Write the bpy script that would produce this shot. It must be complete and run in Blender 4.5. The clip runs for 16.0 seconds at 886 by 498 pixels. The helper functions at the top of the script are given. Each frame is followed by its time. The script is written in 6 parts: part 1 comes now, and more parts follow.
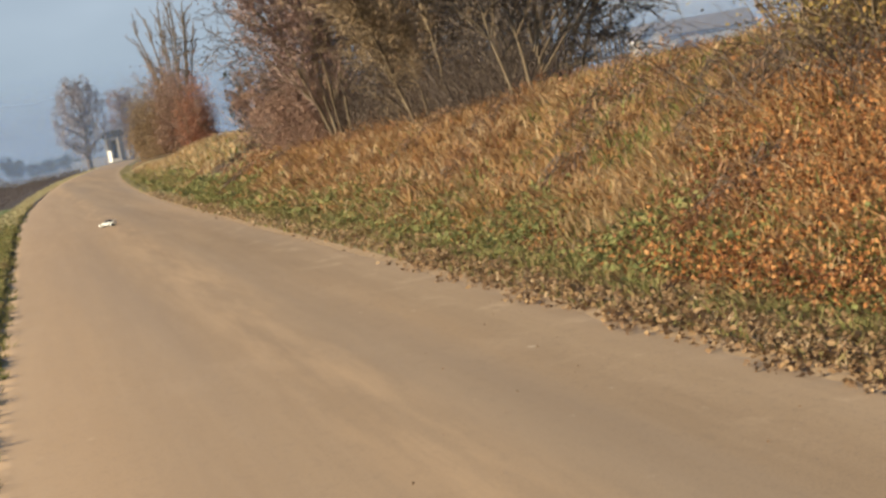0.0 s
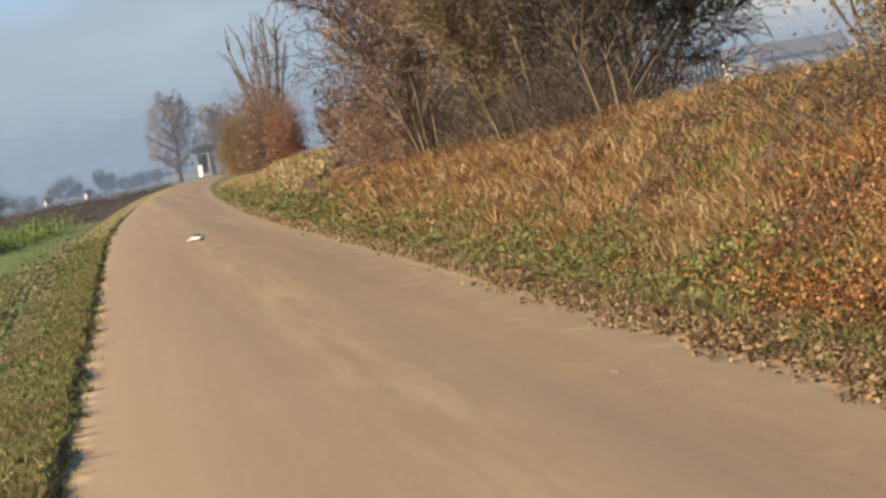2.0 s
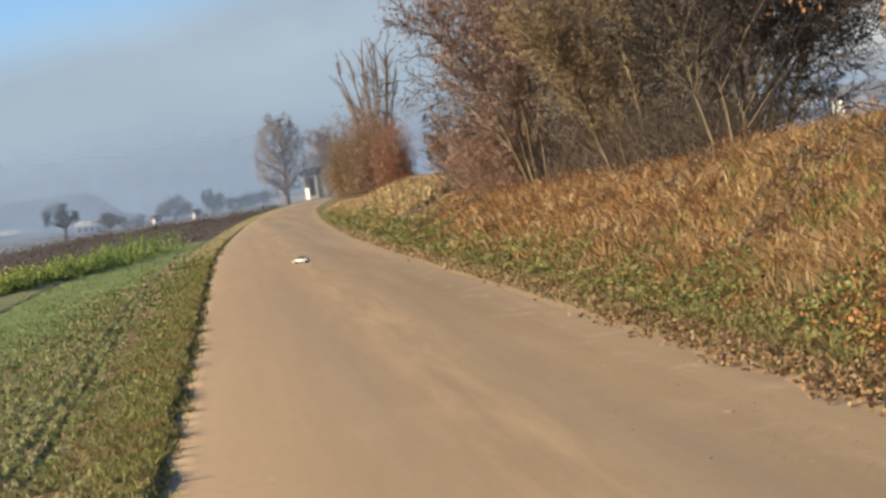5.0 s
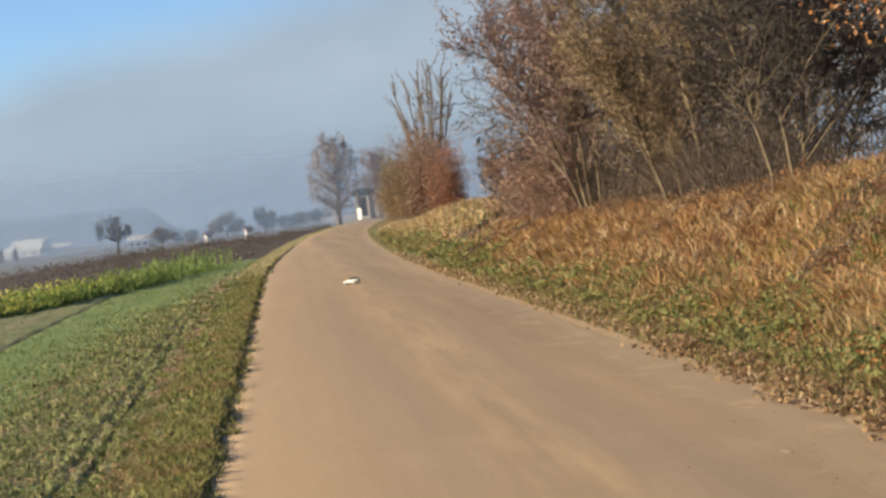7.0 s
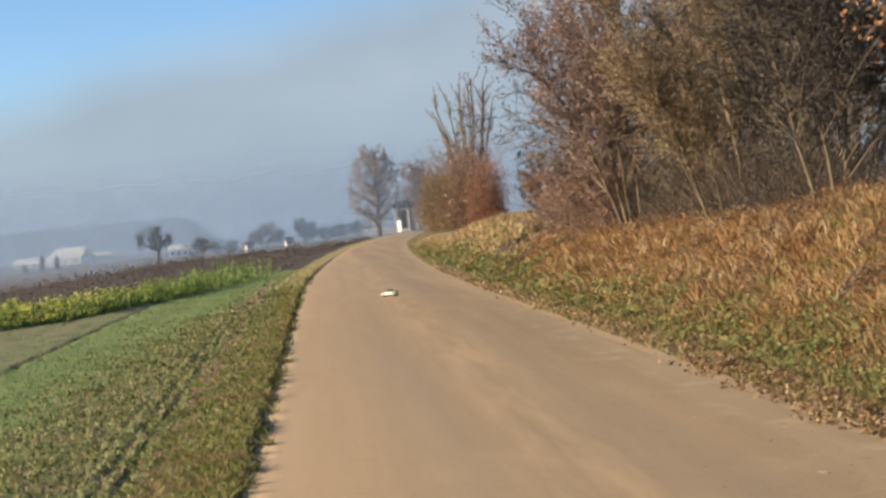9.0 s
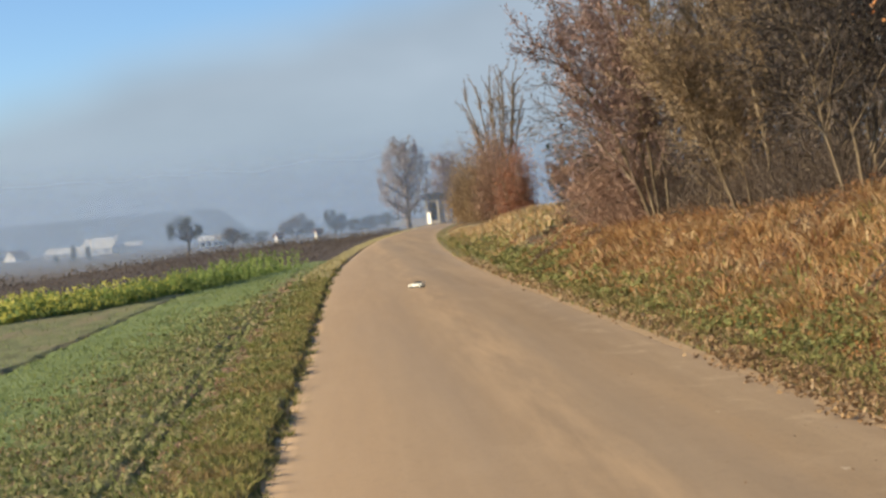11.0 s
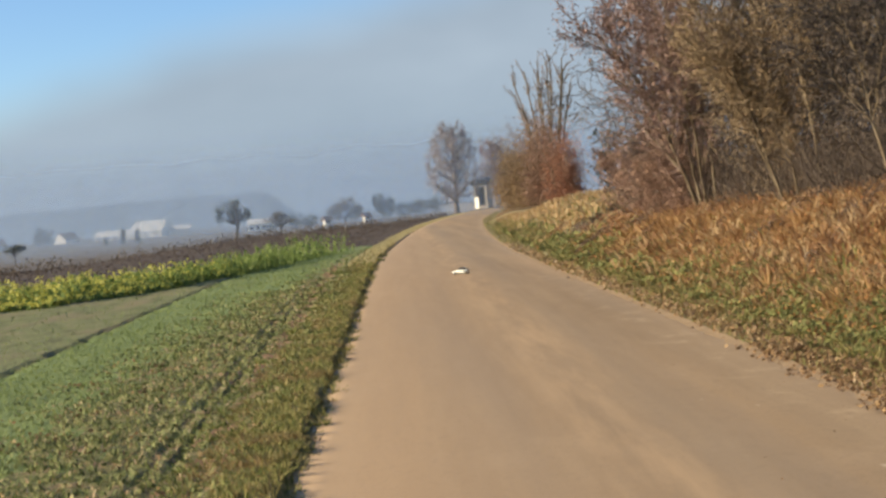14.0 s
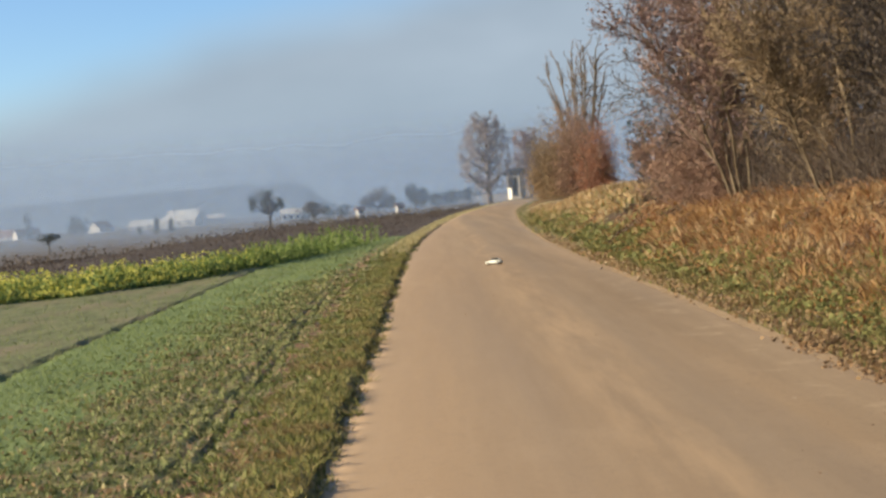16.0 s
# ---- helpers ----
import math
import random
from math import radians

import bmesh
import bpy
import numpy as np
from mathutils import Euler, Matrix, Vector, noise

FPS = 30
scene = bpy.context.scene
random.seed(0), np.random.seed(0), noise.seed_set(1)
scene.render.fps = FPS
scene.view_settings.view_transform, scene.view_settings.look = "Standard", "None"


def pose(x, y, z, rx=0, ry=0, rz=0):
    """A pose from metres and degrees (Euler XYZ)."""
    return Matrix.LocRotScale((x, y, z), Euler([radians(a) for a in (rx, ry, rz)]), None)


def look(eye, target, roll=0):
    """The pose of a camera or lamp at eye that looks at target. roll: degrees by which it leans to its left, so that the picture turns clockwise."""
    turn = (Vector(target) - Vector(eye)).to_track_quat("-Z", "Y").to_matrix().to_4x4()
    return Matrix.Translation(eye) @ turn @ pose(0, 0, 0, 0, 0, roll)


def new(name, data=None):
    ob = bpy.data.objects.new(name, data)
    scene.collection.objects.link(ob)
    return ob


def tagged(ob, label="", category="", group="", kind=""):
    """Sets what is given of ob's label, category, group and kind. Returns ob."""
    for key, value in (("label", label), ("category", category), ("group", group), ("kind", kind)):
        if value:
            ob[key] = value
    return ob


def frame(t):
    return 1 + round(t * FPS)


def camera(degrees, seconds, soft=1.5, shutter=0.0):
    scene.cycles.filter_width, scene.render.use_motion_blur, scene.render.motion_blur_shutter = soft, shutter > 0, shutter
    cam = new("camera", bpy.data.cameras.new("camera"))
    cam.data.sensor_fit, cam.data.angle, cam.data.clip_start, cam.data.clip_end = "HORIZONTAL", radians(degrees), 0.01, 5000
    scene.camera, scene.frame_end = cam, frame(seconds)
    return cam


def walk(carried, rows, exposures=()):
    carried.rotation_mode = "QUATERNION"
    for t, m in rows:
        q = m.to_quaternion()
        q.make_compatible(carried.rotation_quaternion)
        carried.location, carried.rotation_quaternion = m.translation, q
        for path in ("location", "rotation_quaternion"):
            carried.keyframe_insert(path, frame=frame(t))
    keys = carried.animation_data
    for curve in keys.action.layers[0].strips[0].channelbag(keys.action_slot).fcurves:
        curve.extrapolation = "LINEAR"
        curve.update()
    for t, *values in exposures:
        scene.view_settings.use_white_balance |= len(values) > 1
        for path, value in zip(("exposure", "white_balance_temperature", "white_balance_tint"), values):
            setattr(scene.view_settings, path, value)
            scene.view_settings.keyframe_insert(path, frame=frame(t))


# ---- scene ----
cam = camera(28.0, 16.0, soft=2.85)
PATH = [
    (0, (-0.161, -0.714, 1.335), (4.157, 18.738, -0.389), -10.08),
    (0.5, (-0.153, -0.713, 1.340), (3.942, 18.795, -0.287), -9.90),
    (1, (-0.153, -0.726, 1.344), (3.713, 18.838, -0.182), -9.65),
    (1.5, (-0.144, -0.695, 1.344), (3.494, 18.918, -0.094), -9.43),
    (2, (-0.141, -0.687, 1.342), (3.277, 18.973, -0.007), -9.17),
    (2.5, (-0.139, -0.655, 1.339), (3.056, 19.048, 0.080), -8.93),
    (3, (-0.137, -0.626, 1.331), (2.843, 19.115, 0.154), -8.67),
    (3.5, (-0.142, -0.618, 1.332), (2.648, 19.156, 0.236), -8.47),
    (4, (-0.140, -0.588, 1.333), (2.474, 19.215, 0.313), -8.22),
    (6.5, (-0.143, -0.343, 1.351), (1.789, 19.554, 0.721), -6.51),
    (7, (-0.142, -0.314, 1.354), (1.655, 19.598, 0.807), -6.13),
    (7.5, (-0.139, -0.293, 1.352), (1.530, 19.632, 0.889), -5.87),
    (8, (-0.134, -0.290, 1.353), (1.412, 19.647, 0.962), -5.60),
    (8.5, (-0.125, -0.267, 1.353), (1.320, 19.678, 0.998), -5.38),
    (9, (-0.117, -0.247, 1.348), (1.253, 19.703, 0.995), -5.37),
    (11.5, (-0.045, -0.149, 1.336), (0.888, 19.824, 0.906), -5.02),
    (12, (-0.029, -0.141, 1.339), (0.811, 19.836, 0.891), -4.99),
    (12.5, (-0.020, -0.125, 1.342), (0.731, 19.856, 0.872), -4.88),
    (13, (-0.010, -0.095, 1.344), (0.652, 19.888, 0.854), -4.83),
    (13.5, (-0.002, -0.087, 1.352), (0.560, 19.899, 0.836), -4.74),
    (14, (0.005, -0.078, 1.355), (0.479, 19.909, 0.820), -4.71),
    (14.5, (0.003, -0.057, 1.355), (0.388, 19.932, 0.796), -4.59),
    (15, (0.005, -0.025, 1.352), (0.292, 19.964, 0.775), -4.58),
    (15.5, (0.004, -0.006, 1.348), (0.199, 19.984, 0.750), -4.52),
    (16, (0.000, 0.000, 1.350), (0.098, 19.990, 0.736), -4.50),
]
walk(cam, [(t, look(eye, target, roll)) for t, eye, target, roll in PATH], exposures=[(0.0, 0.85), (8.0, 0.84), (16.0, 0.79)])

# ---- world and sun ----
SUN_EL, SUN_AZ = radians(20), radians(-96)
world = bpy.data.worlds.new("sky")
scene.world = world
world.use_nodes = True
wn, wl = world.node_tree.nodes, world.node_tree.links
wn.clear()
w_out = wn.new("ShaderNodeOutputWorld")
w_bg = wn.new("ShaderNodeBackground")
w_sky = wn.new("ShaderNodeTexSky")
w_sky.sky_type, w_sky.sun_disc = "NISHITA", False
w_sky.sun_elevation, w_sky.sun_rotation = SUN_EL, SUN_AZ
w_sky.air_density, w_sky.dust_density, w_sky.ozone_density = 0.85, 0.4, 4.0
w_bg.inputs["Strength"].default_value = 0.071
# a bank of thin winter mist lies low over the whole horizon
w_tc = wn.new("ShaderNodeTexCoord")
w_sep = wn.new("ShaderNodeSeparateXYZ")
w_noise = wn.new("ShaderNodeTexNoise")
w_noise.inputs["Scale"].default_value = 3.0
w_noise.inputs["Detail"].default_value = 4.0
w_mul = wn.new("ShaderNodeMath"); w_mul.operation = "MULTIPLY_ADD"
w_mul.inputs[1].default_value = 0.06
w_rng = wn.new("ShaderNodeMapRange"); w_rng.interpolation_type = "SMOOTHSTEP"
w_rng.inputs["From Min"].default_value, w_rng.inputs["From Max"].default_value = 0.118, 0.165
w_rng.inputs["To Min"].default_value, w_rng.inputs["To Max"].default_value = 0.93, 0.0
w_mix = wn.new("ShaderNodeMix"); w_mix.data_type = "RGBA"
w_low = wn.new("ShaderNodeMix"); w_low.data_type = "RGBA"
w_low.inputs[6].default_value, w_low.inputs[7].default_value = (2.8, 3.5, 4.3, 1), (3.4, 4.1, 5.0, 1)
w_depth = wn.new("ShaderNodeMapRange"); w_depth.interpolation_type = "SMOOTHSTEP"
w_depth.inputs["From Min"].default_value, w_depth.inputs["From Max"].default_value = 0.005, 0.085
wl.new(w_sep.outputs["Z"], w_depth.inputs["Value"])
# soft greyer and bluer swathes in the mist
w_swath = wn.new("ShaderNodeTexNoise")
w_swath.inputs["Scale"].default_value, w_swath.inputs["Detail"].default_value = 7.0, 3.0
w_tone = wn.new("ShaderNodeMix"); w_tone.data_type = "RGBA"
w_tone.inputs[6].default_value, w_tone.inputs[7].default_value = (2.9, 3.5, 4.15, 1), (3.6, 4.25, 4.95, 1)
w_soft = wn.new("ShaderNodeMapRange")
w_soft.inputs["From Min"].default_value, w_soft.inputs["From Max"].default_value = 0.3, 0.7
w_squash = wn.new("ShaderNodeMapping")
w_squash.inputs["Scale"].default_value = (1, 1, 2.2)
wl.new(w_tc.outputs["Generated"], w_squash.inputs["Vector"])
wl.new(w_squash.outputs[0], w_swath.inputs["Vector"])
wl.new(w_swath.outputs[0], w_soft.inputs["Value"])
wl.new(w_soft.outputs[0], w_tone.inputs[0])
wl.new(w_tone.outputs[2], w_low.inputs[7])
wl.new(w_depth.outputs[0], w_low.inputs[0])
wl.new(w_low.outputs[2], w_mix.inputs[7])
wl.new(w_tc.outputs["Generated"], w_sep.inputs[0])
wl.new(w_tc.outputs["Generated"], w_noise.inputs["Vector"])
wl.new(w_noise.outputs[0], w_mul.inputs[0])
w_tilt = wn.new("ShaderNodeMath"); w_tilt.operation = "MULTIPLY_ADD"
w_tilt.inputs[1].default_value = -0.2
wl.new(w_sep.outputs["X"], w_tilt.inputs[0])
wl.new(w_sep.outputs["Z"], w_tilt.inputs[2])
wl.new(w_tilt.outputs[0], w_mul.inputs[2])
wl.new(w_mul.outputs[0], w_rng.inputs["Value"])
wl.new(w_rng.outputs[0], w_mix.inputs[0])
# thin haze brightens the clear sky towards the horizon
w_haze = wn.new("ShaderNodeMix"); w_haze.data_type, w_haze.blend_type = "RGBA", "MULTIPLY"
w_haze.inputs[7].default_value = (1.36, 1.40, 1.46, 1)
w_rise = wn.new("ShaderNodeMapRange"); w_rise.interpolation_type = "SMOOTHSTEP"
w_rise.inputs["From Min"].default_value, w_rise.inputs["From Max"].default_value = 0.20, 0.50
w_rise.inputs["To Min"].default_value, w_rise.inputs["To Max"].default_value = 1.0, 0.0
wl.new(w_sep.outputs["Z"], w_rise.inputs["Value"])
wl.new(w_rise.outputs[0], w_haze.inputs[0])
wl.new(w_sky.outputs[0], w_haze.inputs[6])
wl.new(w_haze.outputs[2], w_mix.inputs[6])
# the haze is whiter over the rise beyond the bank
w_east = wn.new("ShaderNodeMapRange"); w_east.interpolation_type = "SMOOTHSTEP"
w_east.inputs["From Min"].default_value, w_east.inputs["From Max"].default_value = 0.18, 0.42
w_pale = wn.new("ShaderNodeMix"); w_pale.data_type, w_pale.blend_type = "RGBA", "MULTIPLY"
w_pale.inputs[7].default_value = (1.75, 1.42, 1.12, 1)
wl.new(w_sep.outputs["X"], w_east.inputs["Value"])
wl.new(w_east.outputs[0], w_pale.inputs[0])
wl.new(w_mix.outputs[2], w_pale.inputs[6])
wl.new(w_pale.outputs[2], w_bg.inputs["Color"])
wl.new(w_bg.outputs[0], w_out.inputs["Surface"])

sun = new("sun", bpy.data.lights.new("sun", "SUN"))
sun.data.energy, sun.data.angle, sun.data.color = 5.0, radians(0.6), (1.0, 0.82, 0.56)
sun_way = Vector((math.sin(SUN_AZ) * math.cos(SUN_EL), math.cos(SUN_AZ) * math.cos(SUN_EL), math.sin(SUN_EL)))
sun.matrix_world = look(tuple(sun_way * 60), (0, 0, 0))

# ---- materials ----
def ramp(nodes, stops):
    r = nodes.new("ShaderNodeValToRGB")
    el = r.color_ramp.elements
    while len(el) < len(stops):
        el.new(0.5)
    for e, (p, c) in zip(el, stops):
        e.position, e.color = p, (*c, 1)
    return r


def material(name, stops, rough=0.9, scale=4.0, stretch=(1, 1, 1), detail=6.0, bump=0.3, bump_scale=40.0, bump_size=0.01,
             patch=None, patch_scale=0.6, patch_range=(0.45, 0.62), spec=0.2, island=False, island_mix=0.6):
    """Base colour from two scales of noise (and, for leaves and blades, a random value for each piece), with a fine relief."""
    m = bpy.data.materials.new(name)
    m.use_nodes = True
    n, l = m.node_tree.nodes, m.node_tree.links
    b = n["Principled BSDF"]
    b.inputs["Roughness"].default_value = rough
    b.inputs["Specular IOR Level"].default_value = spec
    tc = n.new("ShaderNodeTexCoord")
    mp = n.new("ShaderNodeMapping")
    mp.inputs["Scale"].default_value = stretch
    l.new(tc.outputs["Object"], mp.inputs["Vector"])
    nz = n.new("ShaderNodeTexNoise")
    nz.inputs["Scale"].default_value, nz.inputs["Detail"].default_value = scale, detail
    nz.inputs["Roughness"].default_value = 0.6
    l.new(mp.outputs[0], nz.inputs["Vector"])
    value = nz.outputs[0]
    if island:
        g = n.new("ShaderNodeNewGeometry")
        mx = n.new("ShaderNodeMix")
        mx.inputs[0].default_value = island_mix
        l.new(value, mx.inputs[2])
        l.new(g.outputs["Random Per Island"], mx.inputs[3])
        value = mx.outputs[0]
    r = ramp(n, stops)
    l.new(value, r.inputs[0])
    colour = r.outputs[0]
    if patch:
        pz = n.new("ShaderNodeTexNoise")
        pz.inputs["Scale"].default_value, pz.inputs["Detail"].default_value = patch_scale, 4.0
        l.new(mp.outputs[0], pz.inputs["Vector"])
        pr = n.new("ShaderNodeMapRange")
        pr.inputs["From Min"].default_value, pr.inputs["From Max"].default_value = patch_range
        l.new(pz.outputs[0], pr.inputs["Value"])
        pm = n.new("ShaderNodeMix"); pm.data_type = "RGBA"
        pm.inputs[7].default_value = (*patch, 1)
        l.new(pr.outputs[0], pm.inputs[0])
        l.new(colour, pm.inputs[6])
        colour = pm.outputs[2]
    l.new(colour, b.inputs["Base Color"])
    if bump:
        bz = n.new("ShaderNodeTexNoise")
        bz.inputs["Scale"].default_value, bz.inputs["Detail"].default_value = bump_scale, 5.0
        l.new(tc.outputs["Object"], bz.inputs["Vector"])
        bp = n.new("ShaderNodeBump")
        bp.inputs["Strength"].default_value, bp.inputs["Distance"].default_value = bump, bump_size
        l.new(bz.outputs[0], bp.inputs["Height"])
        l.new(bp.outputs[0], b.inputs["Normal"])
    return m


def leafy(name, stops, scale=1.5, island_mix=0.65, rough=0.75, through_light=0.25, **more):
    """A thin leaf or blade: each piece has its own tone, and some light passes through it."""
    m = material(name, stops, rough=rough, scale=scale, bump=0, island=True, island_mix=island_mix, spec=0.25, **more)
    n, l = m.node_tree.nodes, m.node_tree.links
    b, out = n["Principled BSDF"], n["Material Output"]
    tr = n.new("ShaderNodeBsdfTranslucent")
    mx = n.new("ShaderNodeMixShader")
    mx.inputs[0].default_value = through_light
    l.new(b.inputs["Base Color"].links[0].from_socket, tr.inputs["Color"])
    l.new(b.outputs[0], mx.inputs[1])
    l.new(tr.outputs[0], mx.inputs[2])
    l.new(mx.outputs[0], out.inputs["Surface"])
    return m


M_ROAD = material("dusty_asphalt", [(0.28, (0.277, 0.199, 0.121)), (0.5, (0.337, 0.243, 0.148)), (0.72, (0.397, 0.29, 0.176))], scale=1.5,
                  stretch=(1.5, 0.045, 1), detail=8.0, rough=0.85, bump=0.3, bump_scale=70, bump_size=0.004, spec=0.25)


def scuffed(m):
    """Pale scuffs across the lane and fine mottling over the streaks of the asphalt."""
    n, l = m.node_tree.nodes, m.node_tree.links
    b = n["Principled BSDF"]
    colour = b.inputs["Base Color"].links[0].from_socket
    tc = n.new("ShaderNodeTexCoord")
    for scale, stretch, lo, hi, tone, most in ((1.0, (1.0, 0.4, 1), 0.60, 0.74, (0.48, 0.36, 0.235), 0.4), (9.0, (1, 0.08, 1), 0.45, 0.8, (0.46, 0.34, 0.215), 0.3),
                                               (0.8, (1.2, 0.05, 1), 0.50, 0.66, (0.42, 0.29, 0.165), 0.6), (0.7, (1.4, 0.045, 1.0), 0.50, 0.66, (0.26, 0.205, 0.15), 0.5),
                                               (60.0, (1, 1, 1), 0.54, 0.76, (0.18, 0.14, 0.10), 0.6), (16.0, (1, 0.6, 1), 0.55, 0.75, (0.22, 0.165, 0.11), 0.35)):
        mp = n.new("ShaderNodeMapping")
        mp.inputs["Scale"].default_value = stretch
        mp.inputs["Location"].default_value = (scale * 3.7, scale * 1.9, 0)
        nz = n.new("ShaderNodeTexNoise")
        nz.inputs["Scale"].default_value, nz.inputs["Detail"].default_value = scale, 6.0
        l.new(tc.outputs["Object"], mp.inputs["Vector"])
        l.new(mp.outputs[0], nz.inputs["Vector"])
        rg = n.new("ShaderNodeMapRange")
        rg.inputs["From Min"].default_value, rg.inputs["From Max"].default_value, rg.inputs["To Max"].default_value = lo, hi, most
        l.new(nz.outputs[0], rg.inputs["Value"])
        mx = n.new("ShaderNodeMix"); mx.data_type = "RGBA"
        mx.inputs[7].default_value = (*tone, 1)
        l.new(rg.outputs[0], mx.inputs[0])
        l.new(colour, mx.inputs[6])
        colour = mx.outputs[2]
    # dust left between the wheel tracks, and washed-out patches by the bank
    axis = n.new("ShaderNodeSeparateXYZ")
    l.new(tc.outputs["Object"], axis.inputs[0])
    for middle, wide, scale, stretch, lo, hi, tone, most in ((1.15, 0.5, 2.6, (1.5, 0.13, 1), 0.42, 0.70, (0.54, 0.375, 0.215), 0.75),
                                                             (1.9, 0.9, 7.0, (1.4, 0.7, 1), 0.66, 0.71, (0.62, 0.51, 0.37), 0.7),
                                                             (0.0, 0.9, 5.0, (1.3, 0.8, 1), 0.64, 0.74, (0.58, 0.44, 0.29), 0.5),
                                                             (2.35, 0.5, 1.5, (1.3, 1.0, 1), 0.56, 0.66, (0.55, 0.415, 0.265), 0.6),
                                                             (1.55, 0.6, 0.9, (1.2, 0.06, 1), 0.35, 0.7, (0.29, 0.225, 0.155), 0.55)):
        off, near, nz, mp, rg, mul = (n.new(k) for k in ("ShaderNodeMath", "ShaderNodeMapRange", "ShaderNodeTexNoise", "ShaderNodeMapping", "ShaderNodeMapRange", "ShaderNodeMath"))
        off.operation, mul.operation = "SUBTRACT", "MULTIPLY"
        off.inputs[1].default_value = middle
        l.new(axis.outputs["X"], off.inputs[0])
        ab = n.new("ShaderNodeMath"); ab.operation = "ABSOLUTE"
        l.new(off.outputs[0], ab.inputs[0])
        near.interpolation_type = "SMOOTHSTEP"
        near.inputs["From Min"].default_value, near.inputs["From Max"].default_value = 0.0, wide
        near.inputs["To Min"].default_value, near.inputs["To Max"].default_value = most, 0.0
        l.new(ab.outputs[0], near.inputs["Value"])
        mp.inputs["Scale"].default_value = stretch
        l.new(tc.outputs["Object"], mp.inputs["Vector"])
        nz.inputs["Scale"].default_value, nz.inputs["Detail"].default_value, nz.inputs["Roughness"].default_value = scale, 8.0, 0.65
        l.new(mp.outputs[0], nz.inputs["Vector"])
        rg.inputs["From Min"].default_value, rg.inputs["From Max"].default_value = lo, hi
        l.new(nz.outputs[0], rg.inputs["Value"])
        l.new(rg.outputs[0], mul.inputs[0])
        l.new(near.outputs[0], mul.inputs[1])
        mx = n.new("ShaderNodeMix"); mx.data_type = "RGBA"
        mx.inputs[7].default_value = (*tone, 1)
        l.new(mul.outputs[0], mx.inputs[0])
        l.new(colour, mx.inputs[6])
        colour = mx.outputs[2]
    # the side towards the fields carries more dust
    sep, rg, nz, mul = n.new("ShaderNodeSeparateXYZ"), n.new("ShaderNodeMapRange"), n.new("ShaderNodeTexNoise"), n.new("ShaderNodeMath")
    rg.inputs["From Min"].default_value, rg.inputs["From Max"].default_value = 1.9, -0.5
    nz.inputs["Scale"].default_value, nz.inputs["Detail"].default_value = 1.3, 5.0
    mul.operation = "MULTIPLY"
    l.new(tc.outputs["Object"], sep.inputs[0])
    l.new(sep.outputs["X"], rg.inputs["Value"])
    l.new(rg.outputs[0], mul.inputs[0])
    l.new(nz.outputs[0], mul.inputs[1])
    mx = n.new("ShaderNodeMix"); mx.data_type = "RGBA"
    mx.inputs[7].default_value = (0.50, 0.35, 0.215, 1)
    l.new(mul.outputs[0], mx.inputs[0])
    l.new(colour, mx.inputs[6])
    at, nz, mul, em = n.new("ShaderNodeAttribute"), n.new("ShaderNodeTexNoise"), n.new("ShaderNodeMath"), n.new("ShaderNodeMix")
    at.attribute_name, mul.operation, em.data_type = "edge_dust", "MULTIPLY", "RGBA"
    nz.inputs["Scale"].default_value, nz.inputs["Detail"].default_value = 2.2, 6.0
    em.inputs[7].default_value = (0.56, 0.42, 0.275, 1)
    l.new(tc.outputs["Object"], nz.inputs["Vector"])
    l.new(at.outputs["Fac"], mul.inputs[0])
    l.new(nz.outputs[0], mul.inputs[1])
    l.new(mul.outputs[0], em.inputs[0])
    l.new(mx.outputs[2], em.inputs[6])
    l.new(em.outputs[2], b.inputs["Base Color"])


scuffed(M_ROAD)
M_MOUND = material("dry_mound_turf", [(0.3, (0.26, 0.215, 0.11)), (0.55, (0.36, 0.30, 0.16)), (0.75, (0.44, 0.37, 0.21))], scale=2, bump=0.6, bump_scale=14, bump_size=0.04)
M_SAND = material("sandy_margin", [(0.3, (0.30, 0.21, 0.125)), (0.7, (0.43, 0.315, 0.19))], scale=6, bump=0.5, bump_scale=60)
M_VERGE = material("verge_soil", [(0.3, (0.12, 0.095, 0.04)), (0.55, (0.20, 0.17, 0.07)), (0.75, (0.27, 0.21, 0.10))], scale=5, bump=0.6, bump_scale=25, bump_size=0.03)
M_WEEDS = material("weedy_field_soil", [(0.3, (0.10, 0.10, 0.044)), (0.5, (0.18, 0.185, 0.075)), (0.7, (0.29, 0.245, 0.13))], scale=4.5, bump=0.9, bump_scale=16, bump_size=0.05, patch=(0.36, 0.24, 0.15), patch_scale=2.2, patch_range=(0.54, 0.70))
M_BARE = material("bare_trodden_soil", [(0.3, (0.19, 0.115, 0.07)), (0.55, (0.32, 0.20, 0.125)), (0.75, (0.43, 0.29, 0.195))], scale=6, bump=0.8, bump_scale=30, bump_size=0.03)
M_RUT = material("rut_soil", [(0.3, (0.075, 0.066, 0.036)), (0.7, (0.15, 0.125, 0.07))], scale=4, bump=0.6, bump_scale=20, bump_size=0.03)
M_WHEAT = material("young_wheat_field", [(0.3, (0.14, 0.19, 0.072)), (0.5, (0.178, 0.236, 0.090)), (0.75, (0.225, 0.28, 0.110))], scale=2.2, stretch=(1.0, 0.25, 1), bump=0.7, bump_scale=22, bump_size=0.03, patch=(0.22, 0.22, 0.118), patch_scale=0.7, patch_range=(0.55, 0.8))
